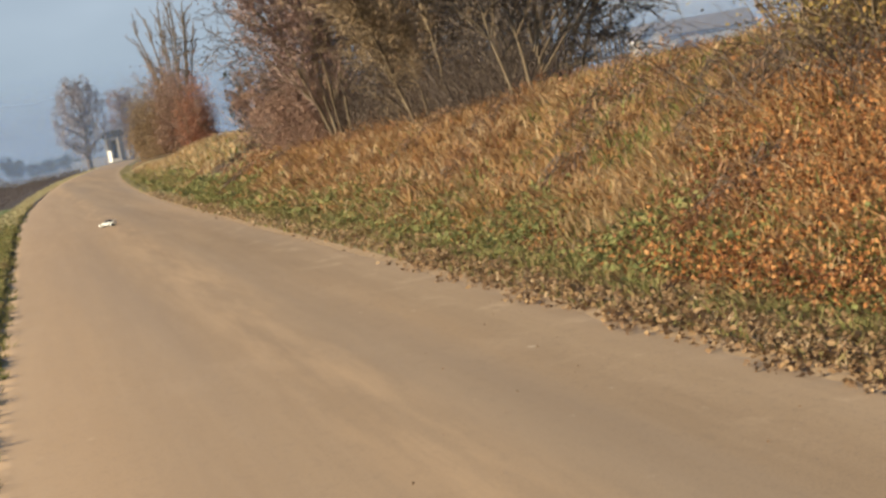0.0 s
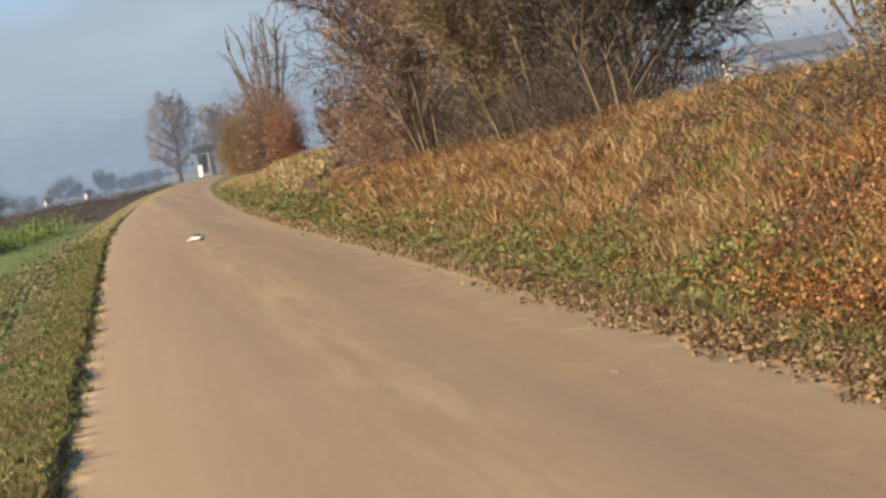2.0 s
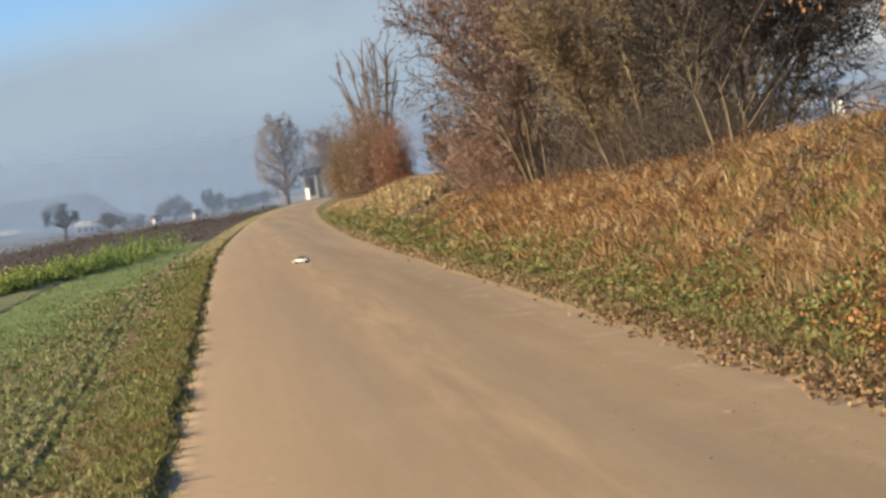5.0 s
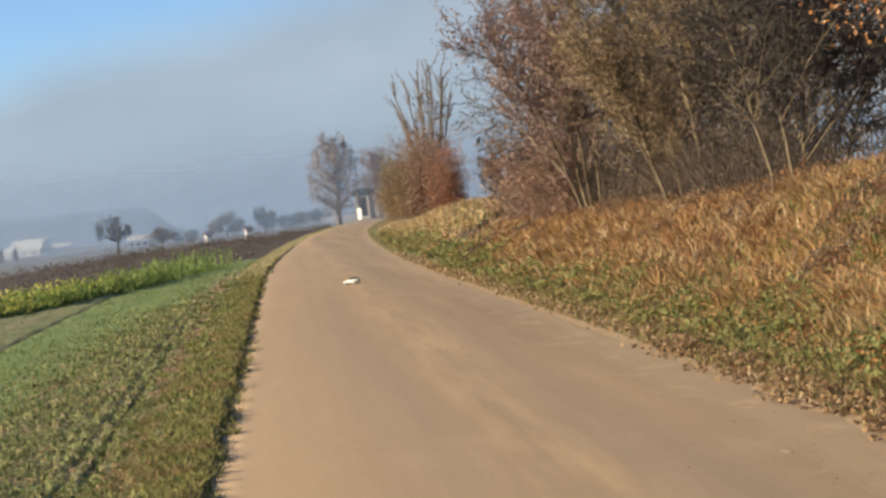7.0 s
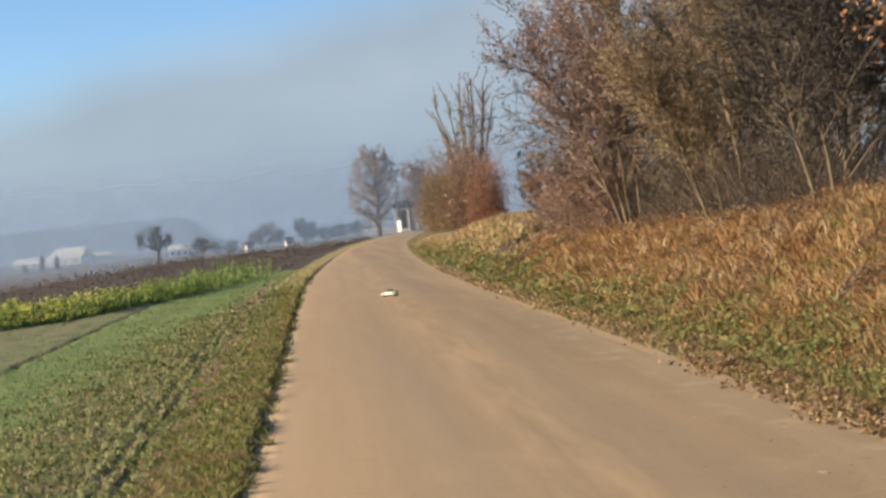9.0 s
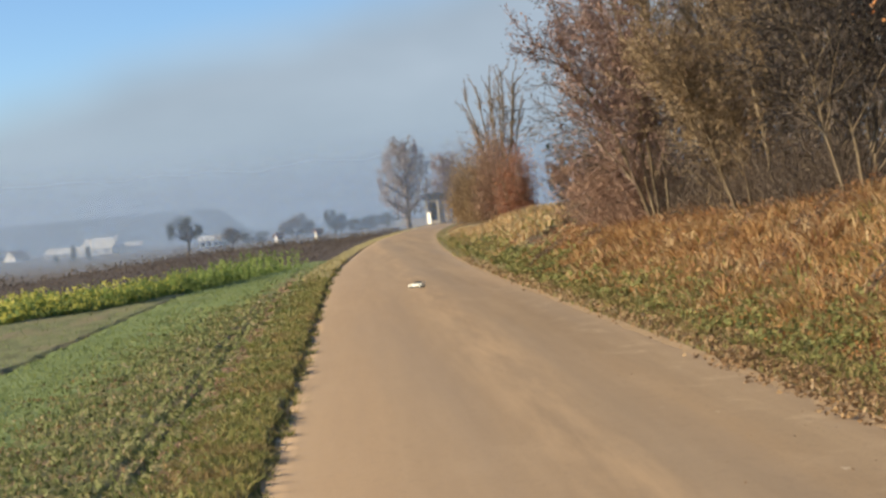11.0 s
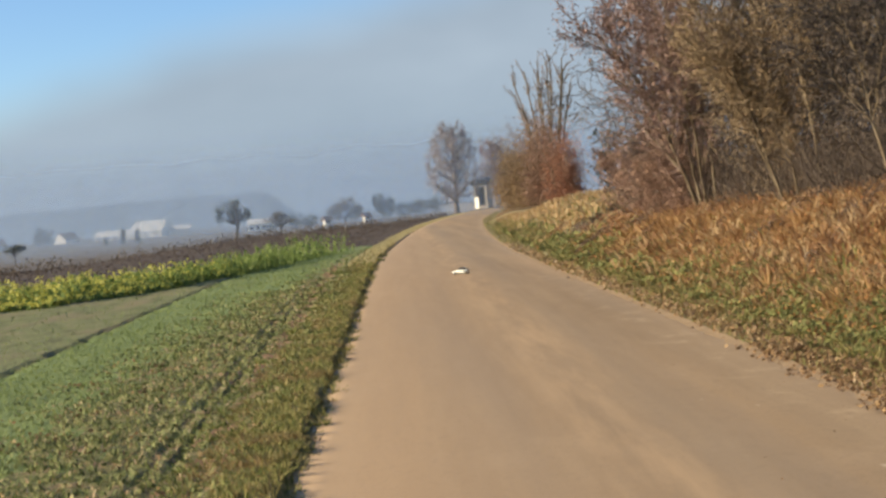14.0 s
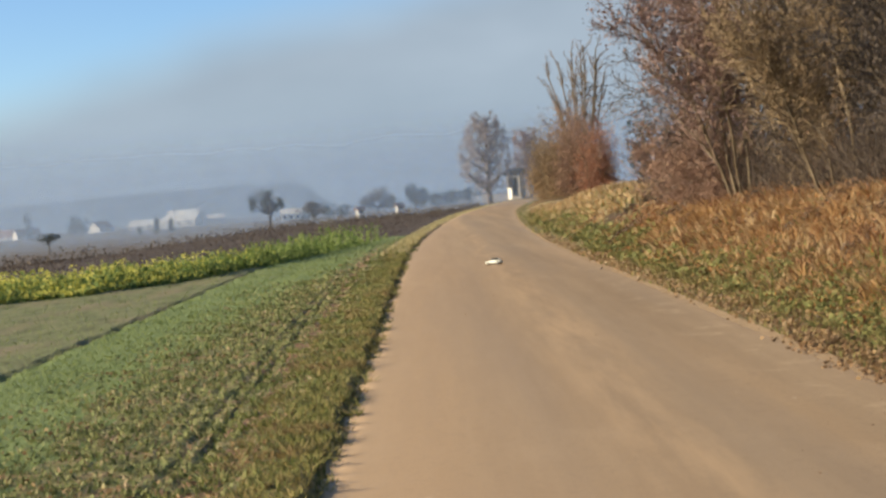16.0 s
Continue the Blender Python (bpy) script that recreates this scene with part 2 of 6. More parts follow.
M_THIN = material("thin_crop_field", [(0.3, (0.105, 0.11, 0.055)), (0.5, (0.18, 0.20, 0.095)), (0.75, (0.26, 0.24, 0.135))], scale=3.2, stretch=(1, 0.3, 1), bump=0.8, bump_scale=14, bump_size=0.05, patch=(0.235, 0.205, 0.125), patch_scale=1.1, patch_range=(0.5, 0.68))
M_BROWN = material("brown_fallow", [(0.3, (0.062, 0.048, 0.040)), (0.55, (0.095, 0.076, 0.064)), (0.75, (0.14, 0.115, 0.096))], scale=0.8, bump=0.6, bump_scale=8, bump_size=0.1)
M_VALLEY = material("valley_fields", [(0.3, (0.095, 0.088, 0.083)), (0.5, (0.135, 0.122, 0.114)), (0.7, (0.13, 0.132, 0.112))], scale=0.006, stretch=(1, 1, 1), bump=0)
M_SCAR = material("bare_dark_earth", [(0.3, (0.09, 0.066, 0.046)), (0.7, (0.17, 0.125, 0.085))], scale=3, bump=0.8, bump_scale=12, bump_size=0.06)
M_BANK = material("bank_soil", [(0.3, (0.07, 0.046, 0.024)), (0.5, (0.135, 0.09, 0.043)), (0.75, (0.22, 0.15, 0.07))], scale=3, bump=0.8, bump_scale=12, bump_size=0.06)
M_BARK = material("grey_brown_bark", [(0.3, (0.10, 0.075, 0.05)), (0.55, (0.19, 0.15, 0.10)), (0.75, (0.30, 0.25, 0.18))], scale=9, stretch=(1, 1, 0.3), bump=0.7, bump_scale=40)
M_BARK_PALE = material("pale_bark", [(0.3, (0.17, 0.14, 0.11)), (0.55, (0.28, 0.24, 0.19)), (0.75, (0.40, 0.35, 0.28))], scale=9, stretch=(1, 1, 0.3), bump=0.7, bump_scale=40)
M_TWIG = material("brown_twigs", [(0.3, (0.13, 0.098, 0.072)), (0.55, (0.22, 0.17, 0.125)), (0.75, (0.34, 0.27, 0.205))], scale=2, bump=0, island=True)
M_TWIG_OLIVE = material("olive_twigs", [(0.3, (0.132, 0.098, 0.062)), (0.55, (0.246, 0.185, 0.115)), (0.75, (0.39, 0.295, 0.185))], scale=2, bump=0, island=True)
# brown twigs, darkened further to carry the shade inside the thicket
M_TWIG_DEEP = material("deep_brown_shade_twigs", [(0.3, (0.065, 0.051, 0.041)), (0.55, (0.115, 0.09, 0.073)), (0.75, (0.195, 0.157, 0.128))], scale=2, bump=0, island=True)
M_TWIG_RED = material("reddish_twigs", [(0.3, (0.18, 0.112, 0.085)), (0.55, (0.285, 0.185, 0.14)), (0.75, (0.40, 0.275, 0.215))], scale=2, bump=0, island=True)
M_TWIG_DARK = material("dark_twigs", [(0.3, (0.035, 0.032, 0.032)), (0.55, (0.07, 0.06, 0.055)), (0.75, (0.12, 0.10, 0.09))], scale=2, bump=0, island=True)
M_TWIG_GREY = material("grey_twigs", [(0.3, (0.16, 0.125, 0.11)), (0.55, (0.25, 0.20, 0.175)), (0.75, (0.36, 0.29, 0.26))], scale=2, bump=0, island=True)
M_TWIG_PINK = material("pinkish_grey_twigs", [(0.3, (0.14, 0.092, 0.077)), (0.55, (0.255, 0.174, 0.148)), (0.75, (0.43, 0.315, 0.275))], scale=2, bump=0, island=True)
L_DRY = leafy("dry_grass", [(0.18, (0.15, 0.08, 0.036)), (0.42, (0.34, 0.199, 0.089)), (0.68, (0.515, 0.33, 0.151)), (0.9, (0.34, 0.25, 0.106))], scale=0.9, island_mix=0.45, patch=(0.235, 0.12, 0.063), patch_scale=0.75, patch_range=(0.50, 0.66))
L_TAN = leafy("bleached_grass", [(0.2, (0.30, 0.195, 0.10)), (0.5, (0.44, 0.31, 0.165)), (0.85, (0.56, 0.43, 0.25))])
L_RUST = leafy("rust_leaves", [(0.12, (0.045, 0.019, 0.011)), (0.38, (0.20, 0.078, 0.03)), (0.66, (0.43, 0.18, 0.057)), (0.92, (0.64, 0.38, 0.16))], scale=0.8, island_mix=0.75, patch=(0.13, 0.06, 0.034), patch_scale=1.1, patch_range=(0.55, 0.72))
L_BROWN = leafy("brown_leaves", [(0.2, (0.13, 0.075, 0.048)), (0.5, (0.27, 0.165, 0.10)), (0.8, (0.44, 0.30, 0.185))])
L_WITHER = leafy("withered_bramble_leaves", [(0.2, (0.15, 0.07, 0.04)), (0.5, (0.32, 0.165, 0.088)), (0.8, (0.47, 0.28, 0.155))])
L_PURPLE = leafy("purple_brown_leaves", [(0.2, (0.12, 0.068, 0.042)), (0.5, (0.22, 0.13, 0.08)), (0.85, (0.33, 0.21, 0.125))])
L_MOUND = leafy("pale_mound_grass", [(0.2, (0.32, 0.27, 0.135)), (0.5, (0.42, 0.365, 0.195)), (0.85, (0.49, 0.435, 0.25))])
L_LITTER = leafy("leaf_litter", [(0.2, (0.10, 0.06, 0.033)), (0.5, (0.24, 0.15, 0.078)), (0.8, (0.38, 0.26, 0.135)), (0.95, (0.55, 0.43, 0.27))])
L_FALLOW = leafy("fallow_stalks", [(0.2, (0.055, 0.043, 0.036)), (0.5, (0.09, 0.072, 0.06)), (0.85, (0.15, 0.12, 0.10))])
L_RUSSET = leafy("russet_leaves", [(0.2, (0.20, 0.145, 0.085)), (0.5, (0.32, 0.235, 0.145)), (0.85, (0.43, 0.325, 0.21))], through_light=0.5)
L_LEAFY = leafy("leafy_weeds", [(0.15, (0.095, 0.10, 0.04)), (0.4, (0.168, 0.19, 0.071)), (0.7, (0.268, 0.28, 0.102)), (0.93, (0.44, 0.37, 0.17))])
L_GREEN = leafy("green_grass", [(0.2, (0.10, 0.13, 0.038)), (0.5, (0.17, 0.205, 0.058)), (0.75, (0.27, 0.275, 0.09)), (0.95, (0.41, 0.33, 0.15))])
L_VERGE = leafy("verge_grass", [(0.15, (0.095, 0.108, 0.036)), (0.45, (0.205, 0.215, 0.072)), (0.7, (0.34, 0.305, 0.12)), (0.92, (0.47, 0.36, 0.18))], scale=1.2, through_light=0.35, patch=(0.25, 0.175, 0.085), patch_scale=1.3, patch_range=(0.5, 0.7))
L_WHEAT = leafy("wheat_seedlings", [(0.2, (0.165, 0.215, 0.078)), (0.55, (0.215, 0.27, 0.096)), (0.85, (0.27, 0.325, 0.118))], through_light=0.35)
L_WEED = leafy("field_weeds", [(0.15, (0.062, 0.074, 0.029)), (0.4, (0.16, 0.19, 0.072)), (0.7, (0.295, 0.31, 0.13)), (0.92, (0.52, 0.43, 0.26))])
L_STRAW = leafy("dead_straw", [(0.2, (0.22, 0.14, 0.075)), (0.5, (0.40, 0.28, 0.16)), (0.85, (0.58, 0.45, 0.29))])
L_MUST = leafy("mustard_leaves", [(0.2, (0.125, 0.19, 0.055)), (0.55, (0.215, 0.29, 0.09)), (0.85, (0.33, 0.39, 0.14))], through_light=0.45)
L_MUSTF = leafy("mustard_flowers", [(0.2, (0.36, 0.375, 0.085)), (0.55, (0.50, 0.49, 0.115)), (0.85, (0.62, 0.59, 0.18))], through_light=0.45)
L_YELLOW = leafy("yellow_green_leaves", [(0.2, (0.15, 0.115, 0.045)), (0.45, (0.27, 0.215, 0.075)), (0.7, (0.38, 0.28, 0.10)), (0.9, (0.47, 0.25, 0.09))], through_light=0.3)
L_UMBER = leafy("umber_leaves", [(0.2, (0.07, 0.058, 0.048)), (0.5, (0.12, 0.098, 0.08)), (0.85, (0.18, 0.145, 0.12))])
L_ORANGE = leafy("orange_leaves", [(0.2, (0.22, 0.085, 0.03)), (0.5, (0.46, 0.22, 0.085)), (0.85, (0.68, 0.43, 0.24))])
L_PINK = leafy("faded_leaves", [(0.2, (0.12, 0.072, 0.06)), (0.5, (0.25, 0.155, 0.125)), (0.85, (0.44, 0.31, 0.26))], through_light=0.3)
L_FADED = leafy("pinkish_grey_leaves", [(0.2, (0.20, 0.168, 0.164)), (0.5, (0.325, 0.28, 0.275)), (0.85, (0.47, 0.42, 0.41))], through_light=0.4)
L_DULL = leafy("dull_pink_brown_leaves", [(0.2, (0.16, 0.10, 0.072)), (0.5, (0.285, 0.182, 0.13)), (0.85, (0.40, 0.28, 0.21))])
L_DARK = leafy("dark_evergreen_leaves", [(0.2, (0.025, 0.03, 0.025)), (0.6, (0.05, 0.06, 0.045)), (0.9, (0.09, 0.10, 0.08))])
L_REDDISH = leafy("red_brown_leaves", [(0.2, (0.26, 0.125, 0.08)), (0.5, (0.41, 0.205, 0.13)), (0.85, (0.52, 0.30, 0.20))], through_light=0.5)
M_WALL = material("pale_plaster", [(0.3, (0.48, 0.46, 0.42)), (0.7, (0.62, 0.60, 0.55))], scale=1.0, bump=0.2)
M_ROOF = material("pale_roof_sheet", [(0.3, (0.50, 0.50, 0.48)), (0.7, (0.62, 0.61, 0.58))], scale=0.3, bump=0)
M_TILE = material("red_grey_tiles", [(0.3, (0.16, 0.10, 0.085)), (0.7, (0.24, 0.15, 0.12))], scale=0.8, bump=0)
M_DULLTILE = material("dull_grey_tiles", [(0.3, (0.15, 0.14, 0.145)), (0.7, (0.22, 0.205, 0.21))], scale=0.8, bump=0)
M_SLATE = material("dark_slate_and_niche", [(0.3, (0.012, 0.012, 0.014)), (0.7, (0.03, 0.03, 0.033))], scale=3, bump=0.3)
M_SMOKE = material("smoky_plastic", [(0.3, (0.055, 0.052, 0.05)), (0.7, (0.09, 0.085, 0.08))], scale=20, bump=0, rough=0.35)
M_STONE = material("grey_sandstone", [(0.3, (0.20, 0.185, 0.165)), (0.7, (0.31, 0.285, 0.25))], scale=4, bump=0.4)
M_DARKWIN = material("dark_opening", [(0.3, (0.03, 0.03, 0.035)), (0.7, (0.05, 0.05, 0.055))], scale=2, bump=0, rough=0.4)
M_WHITE = material("white_paint", [(0.3, (0.74, 0.73, 0.66)), (0.7, (0.82, 0.81, 0.75))], scale=5, bump=0.1)
# far woods, with the blue of the distance haze put into the colour
M_HAZED_FOREST = material("wooded_hill", [(0.3, (0.025, 0.04, 0.05)), (0.6, (0.05, 0.07, 0.08))], scale=0.05, bump=0)
M_SHELL = material("white_lexan_shell", [(0.3, (0.78, 0.80, 0.72)), (0.7, (0.86, 0.88, 0.80))], scale=8, bump=0.3, bump_scale=30, rough=0.35, spec=0.5)
M_BLACK = material("black_plastic", [(0.3, (0.02, 0.02, 0.022)), (0.7, (0.05, 0.05, 0.05))], scale=8, bump=0.3, bump_scale=30, rough=0.35, spec=0.5)



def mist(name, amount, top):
    """Sheet standing in for haze: mostly clear, the rest a bluish diffuse tint."""
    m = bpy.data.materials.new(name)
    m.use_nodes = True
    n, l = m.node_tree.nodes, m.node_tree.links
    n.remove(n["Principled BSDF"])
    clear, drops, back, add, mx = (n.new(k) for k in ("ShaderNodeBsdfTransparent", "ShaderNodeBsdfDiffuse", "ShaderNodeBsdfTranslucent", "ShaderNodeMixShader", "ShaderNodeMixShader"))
    # the blue of the haze is put into the sheet's own colour
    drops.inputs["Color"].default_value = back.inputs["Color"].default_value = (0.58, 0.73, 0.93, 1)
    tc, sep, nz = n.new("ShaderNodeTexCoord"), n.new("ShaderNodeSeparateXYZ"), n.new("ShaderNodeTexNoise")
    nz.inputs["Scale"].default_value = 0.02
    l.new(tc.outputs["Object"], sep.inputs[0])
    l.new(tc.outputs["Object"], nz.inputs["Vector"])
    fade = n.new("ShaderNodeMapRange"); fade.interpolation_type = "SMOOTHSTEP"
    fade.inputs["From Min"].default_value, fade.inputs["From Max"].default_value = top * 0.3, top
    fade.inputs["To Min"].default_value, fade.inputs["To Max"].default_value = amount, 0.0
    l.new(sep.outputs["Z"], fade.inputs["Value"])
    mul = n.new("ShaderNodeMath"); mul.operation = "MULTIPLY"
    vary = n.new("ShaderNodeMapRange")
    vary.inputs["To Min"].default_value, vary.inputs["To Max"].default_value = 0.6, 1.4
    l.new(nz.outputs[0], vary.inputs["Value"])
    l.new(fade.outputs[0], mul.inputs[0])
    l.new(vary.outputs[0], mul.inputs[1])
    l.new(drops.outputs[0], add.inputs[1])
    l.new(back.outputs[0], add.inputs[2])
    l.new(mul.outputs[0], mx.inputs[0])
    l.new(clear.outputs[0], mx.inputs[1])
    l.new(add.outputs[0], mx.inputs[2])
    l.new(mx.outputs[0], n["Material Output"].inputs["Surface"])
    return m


# ---- mesh helpers ----
rng = np.random.default_rng(7)


def np_mesh(name, verts, tris, mats, mat_index=None, smooth=False):
    verts, tris = np.asarray(verts, np.float32), np.asarray(tris, np.int32)
    me = bpy.data.meshes.new(name)
    k = tris.shape[1]
    me.vertices.add(len(verts))
    me.vertices.foreach_set("co", verts.ravel())
    me.loops.add(tris.size)
    me.loops.foreach_set("vertex_index", tris.ravel())
    me.polygons.add(len(tris))
    me.polygons.foreach_set("loop_start", np.arange(0, tris.size, k, dtype=np.int32))
    me.polygons.foreach_set("loop_total", np.full(len(tris), k, np.int32))
    for m in mats if isinstance(mats, (list, tuple)) else [mats]:
        me.materials.append(m)
    if mat_index is not None:
        me.polygons.foreach_set("material_index", np.asarray(mat_index, np.int32))
    if smooth:
        me.polygons.foreach_set("use_smooth", np.ones(len(tris), bool))
    me.update(calc_edges=True)
    me.validate()
    return me


def thing(name, label, category, group="", at=(0, 0, 0)):
    e = new(name)
    e.empty_display_size = 0.2
    e.location = at
    return tagged(e, label, category, group)


def part(name, mesh, parent, label=""):
    ob = new(name, mesh)
    ob.parent = parent
    return tagged(ob, label) if label else ob


def stuff(name, mesh, label, category):
    return tagged(new(name, mesh), label, category, kind="stuff")


def bm_mesh(name, bm, mat, smooth=False):
    me = bpy.data.meshes.new(name)
    bmesh.ops.recalc_face_normals(bm, faces=bm.faces)
    bm.to_mesh(me)
    bm.free()
    me.materials.append(mat)
    if smooth:
        for p in me.polygons:
            p.use_smooth = True
    return me


def box(name, mat, x0, x1, y0, y1, z0, z1, bevel=0.02):
    bm = bmesh.new()
    bmesh.ops.create_cube(bm, size=1)
    for v in bm.verts:
        v.co = ((x0 + x1) / 2 + v.co.x * (x1 - x0), (y0 + y1) / 2 + v.co.y * (y1 - y0), (z0 + z1) / 2 + v.co.z * (z1 - z0))
    if bevel:
        bmesh.ops.bevel(bm, geom=bm.edges[:], offset=bevel, segments=1, affect="EDGES")
    return bm_mesh(name, bm, mat)


# ---- the lie of the land ----
HALF = 1.67
ROAD_Y = [-60, 0, 38, 46, 58, 80, 113, 147, 200, 400]
ROAD_X = [1.03, 1.03, 1.03, 1.10, 1.42, 2.15, 3.65, 6.0, 10.2, 25.0]
CREST_X = [-400, -100, -30, -16, -13, -11, -7, -2.5, 2, 20, 400]
CREST_Y = [-300, -30, 45, 58, 68, 110, 125, 130, 142, 300, 400]
BANK_Y = [-60, 5, 12, 18, 22.5, 30, 36, 40, 50, 63, 72, 80, 95, 115, 150, 200]
BANK_H = [1.28, 1.23, 1.22, 1.13, 0.88, 0.80, 0.74, 0.9, 1.12, 1.1, 0.72, 0.4, 0.3, 0.6, 0.2, 0.0]


def smooth(a, b, v):
    t = np.clip((v - a) / (b - a), 0, 1)
    return t * t * (3 - 2 * t)


def centre(y):
    y = np.asarray(y, float)
    # the polyline, rounded over a few metres
    return sum(np.interp(y + d, ROAD_Y, ROAD_X) for d in (-8, -4, 0, 4, 8)) / 5


def wob(x, y, s, k=0.0):
    """A cheap smooth unevenness between -1 and 1 with waves about s metres long."""
    a, b = x / s * 6.283, y / s * 6.283
    return (np.sin(a + 1.3 * np.sin(b * 0.7 + k)) + np.sin(b * 1.13 + 1.7 * np.sin(a * 0.61 + 2 + k)) + np.sin((a + b) * 0.57 + k * 3)) / 3


def gully(u, y):
    """Where a worn gully climbs the bank."""
    return np.exp(-(((y - 40.5 - (u - HALF) * 1.1) / 1.9) ** 2))


def worn(u, y):
    """The gully and the trodden ground before it, where little grows."""
    return np.maximum(gully(u, y), np.exp(-(((y - 38.3 - (u - HALF) * 1.1) / 1.8) ** 2)) * 0.95 * smooth(HALF + 1.0, HALF + 1.6, u))


def weedy(y):
    """How far from the middle of the track the weedy margin of the wheat field reaches."""
    return np.interp(y, [5, 16, 23, 31, 37, 60], [-3.95, -4.1, -4.05, -3.75, -3.35, -2.9])


def rut(y):
    """Where the first of a pair of narrow wheel ruts runs through the weeds."""
    return -2.56 - 0.014 * (y - 11)


def trodden(y):
    """Short growth towards the gully."""
    return 1 - 0.6 * smooth(29, 33, y) * smooth(44, 41.5, y)


def land(x, y):
    x, y = np.asarray(x, float), np.asarray(y, float)
    u = x - centre(y)
    z = np.zeros(np.broadcast(x, y).shape)
    left = smooth(-HALF + 0.0, -HALF - 0.05, u + 0.025 * wob(x, y, 2.3, 3.0))
    z = z - 0.05 * np.where(u < 0, smooth(HALF - 0.08, HALF - 0.2, -u), smooth(HALF - 0.32, HALF - 0.45, u)) - 0.008 * (u < 0)
    near = smooth(110, 60, y)
    z = z + left * near * (0.048 * smooth(-2.4, -1.8, u) + 0.012 * wob(x, y, 0.7) + 0.018 * wob(x, y, 2.3, 1.0)
                           - 0.016 * np.exp(-(((u - rut(y)) / 0.022) ** 2)) * (1 + 0.9 * wob(x, y, 1.3)) * smooth(32, 22, y) - 0.009 * np.exp(-(((u - rut(y) + 0.13) / 0.03) ** 2)) * (1 + wob(x, y, 1.9, 3)) - 0.008 * np.exp(-(((u - rut(y) + 0.25) / 0.03) ** 2)) * (1 + wob(x, y, 1.7, 6)) - 0.018 * np.exp(-(((u - rut(y) - 0.12) / 0.022) ** 2)) * (1 + 0.9 * wob(x, y, 2.3, 2)) * smooth(32, 22, y) + 0.008 * np.exp(-(((u - rut(y) + 0.09) / 0.05) ** 2))
                           - 0.010 * np.exp(-(((u - rut(y) - 0.33) / 0.06) ** 2)) - 0.06 * np.exp(-(((u + 5.03 + 0.03 * wob(x, y, 1.3, 2)) / 0.045) ** 2)) * np.clip(0.85 + 0.7 * wob(x, y, 1.1, 4), 0, 1.4))
    d = np.maximum(0, y - np.interp(x, CREST_X, CREST_Y))
    z = z - smooth(-1.9, -2.6, u) * 5.5 * (1 - np.exp(-d / 500))
    top = np.interp(y, BANK_Y, BANK_H)
    top = top * (1 - 0.75 * gully(u, y))
    rise = np.clip((u - HALF - 0.75) * 0.62, 0, None)
    soft = 0.22
    bank = -soft * np.log(np.exp(-rise / soft) + np.exp(-np.maximum(top, 0.01) / soft) - np.exp(-(rise + np.maximum(top, 0.01)) / soft) + 1e-9)
    bank = np.clip(bank, 0, None) * (rise > 0)
    z = z + np.where(u > HALF - 0.33, -0.006 + 0.004 * wob(x, y, 0.6) + 0.030 * smooth(HALF - 0.25, HALF + 0.3, u) + bank + (0.06 * wob(x, y, 1.9, 2.0) + 0.08 * wob(x, y, 0.9, 5.0)) * smooth(HALF + 0.8, HALF + 1.6, u) * near, 0)
    z = z - 1.6 * smooth(14, 60, u)
    return z


def grow_axis(start, step, stop, factor):
    out = [start]
    while abs(out[-1]) < abs(stop):
        out.append(out[-1] + step)
        step *= factor
    return out


us = np.r_[np.array(grow_axis(-9, -0.4, -4000, 1.16))[::-1], np.arange(-8.7, -5.4, 0.3), np.arange(-5.4, -3.0, 0.07), np.arange(-3.0, -2.32, 0.02), np.arange(-2.3, -HALF - 0.12, 0.07),
           [-HALF - 0.09, -HALF - 0.05, -HALF - 0.01, -HALF + 0.12, -HALF + 0.22, -1.0, 0, 1.0, HALF - 0.45, HALF - 0.34, HALF - 0.3, HALF - 0.2, HALF - 0.1, HALF - 0.03, HALF + 0.04],
           np.arange(HALF + 0.1, 6.4, 0.14), np.arange(6.6, 9, 0.4), grow_axis(9.2, 0.6, 4000, 1.16)]
ys = np.r_[np.array(grow_axis(-12, -2, -3000, 1.25))[::-1], np.arange(-10, 3, 1.0), np.arange(3, 45, 0.25), np.arange(45, 110, 0.8), grow_axis(110, 2, 4800, 1.07)]
U, Y = np.meshgrid(us, ys)
X = U + np.where(Y < 200, centre(np.minimum(Y, 200)), centre(200))
Z = land(X, Y)
nv, nu = U.shape
idx = np.arange(nv * nu).reshape(nv, nu)
quads = np.stack([idx[:-1, :-1], idx[:-1, 1:], idx[1:, 1:], idx[1:, :-1]], -1).reshape(-1, 4)
uc, yc = (U[:-1, :-1] + U[1:, 1:]).ravel() / 2, (Y[:-1, :-1] + Y[1:, 1:]).ravel() / 2
xc = (X[:-1, :-1] + X[1:, 1:]).ravel() / 2
MUST_X, MUST_Y = [-40, -7.8, -6.2, -4.9, -3.7, -2.7, -1.4], [10, 31.7, 34.1, 36.5, 43.2, 51.0, 58.0]
front = np.interp(xc, MUST_X, MUST_Y)
crest = np.interp(xc, CREST_X, CREST_Y)
zone = np.full(len(uc), 0)                      # verge
zone[uc < -1.95] = 1                            # weeds
zone[(np.abs(uc - rut(yc) - 0.33) < 0.10 + 0.06 * wob(xc, yc, 0.9, 2)) & (wob(xc, yc, 1.9, 2) > -0.1)] = 10      # trodden bare soil
zone[(uc < -2.0) & (uc > -2.55) & (wob(xc, yc, 1.2, 6) + 0.6 * wob(xc, yc, 0.5, 2) > 0.5)] = 10       # bare patches beside it
zone[((np.abs(uc - rut(yc)) < 0.018) & (wob(xc, yc, 1.3, 1) > -0.1)) | ((np.abs(uc - rut(yc) - 0.12) < 0.018) & (wob(xc, yc, 1.7, 4) > -0.25))] = 8                # wheel ruts
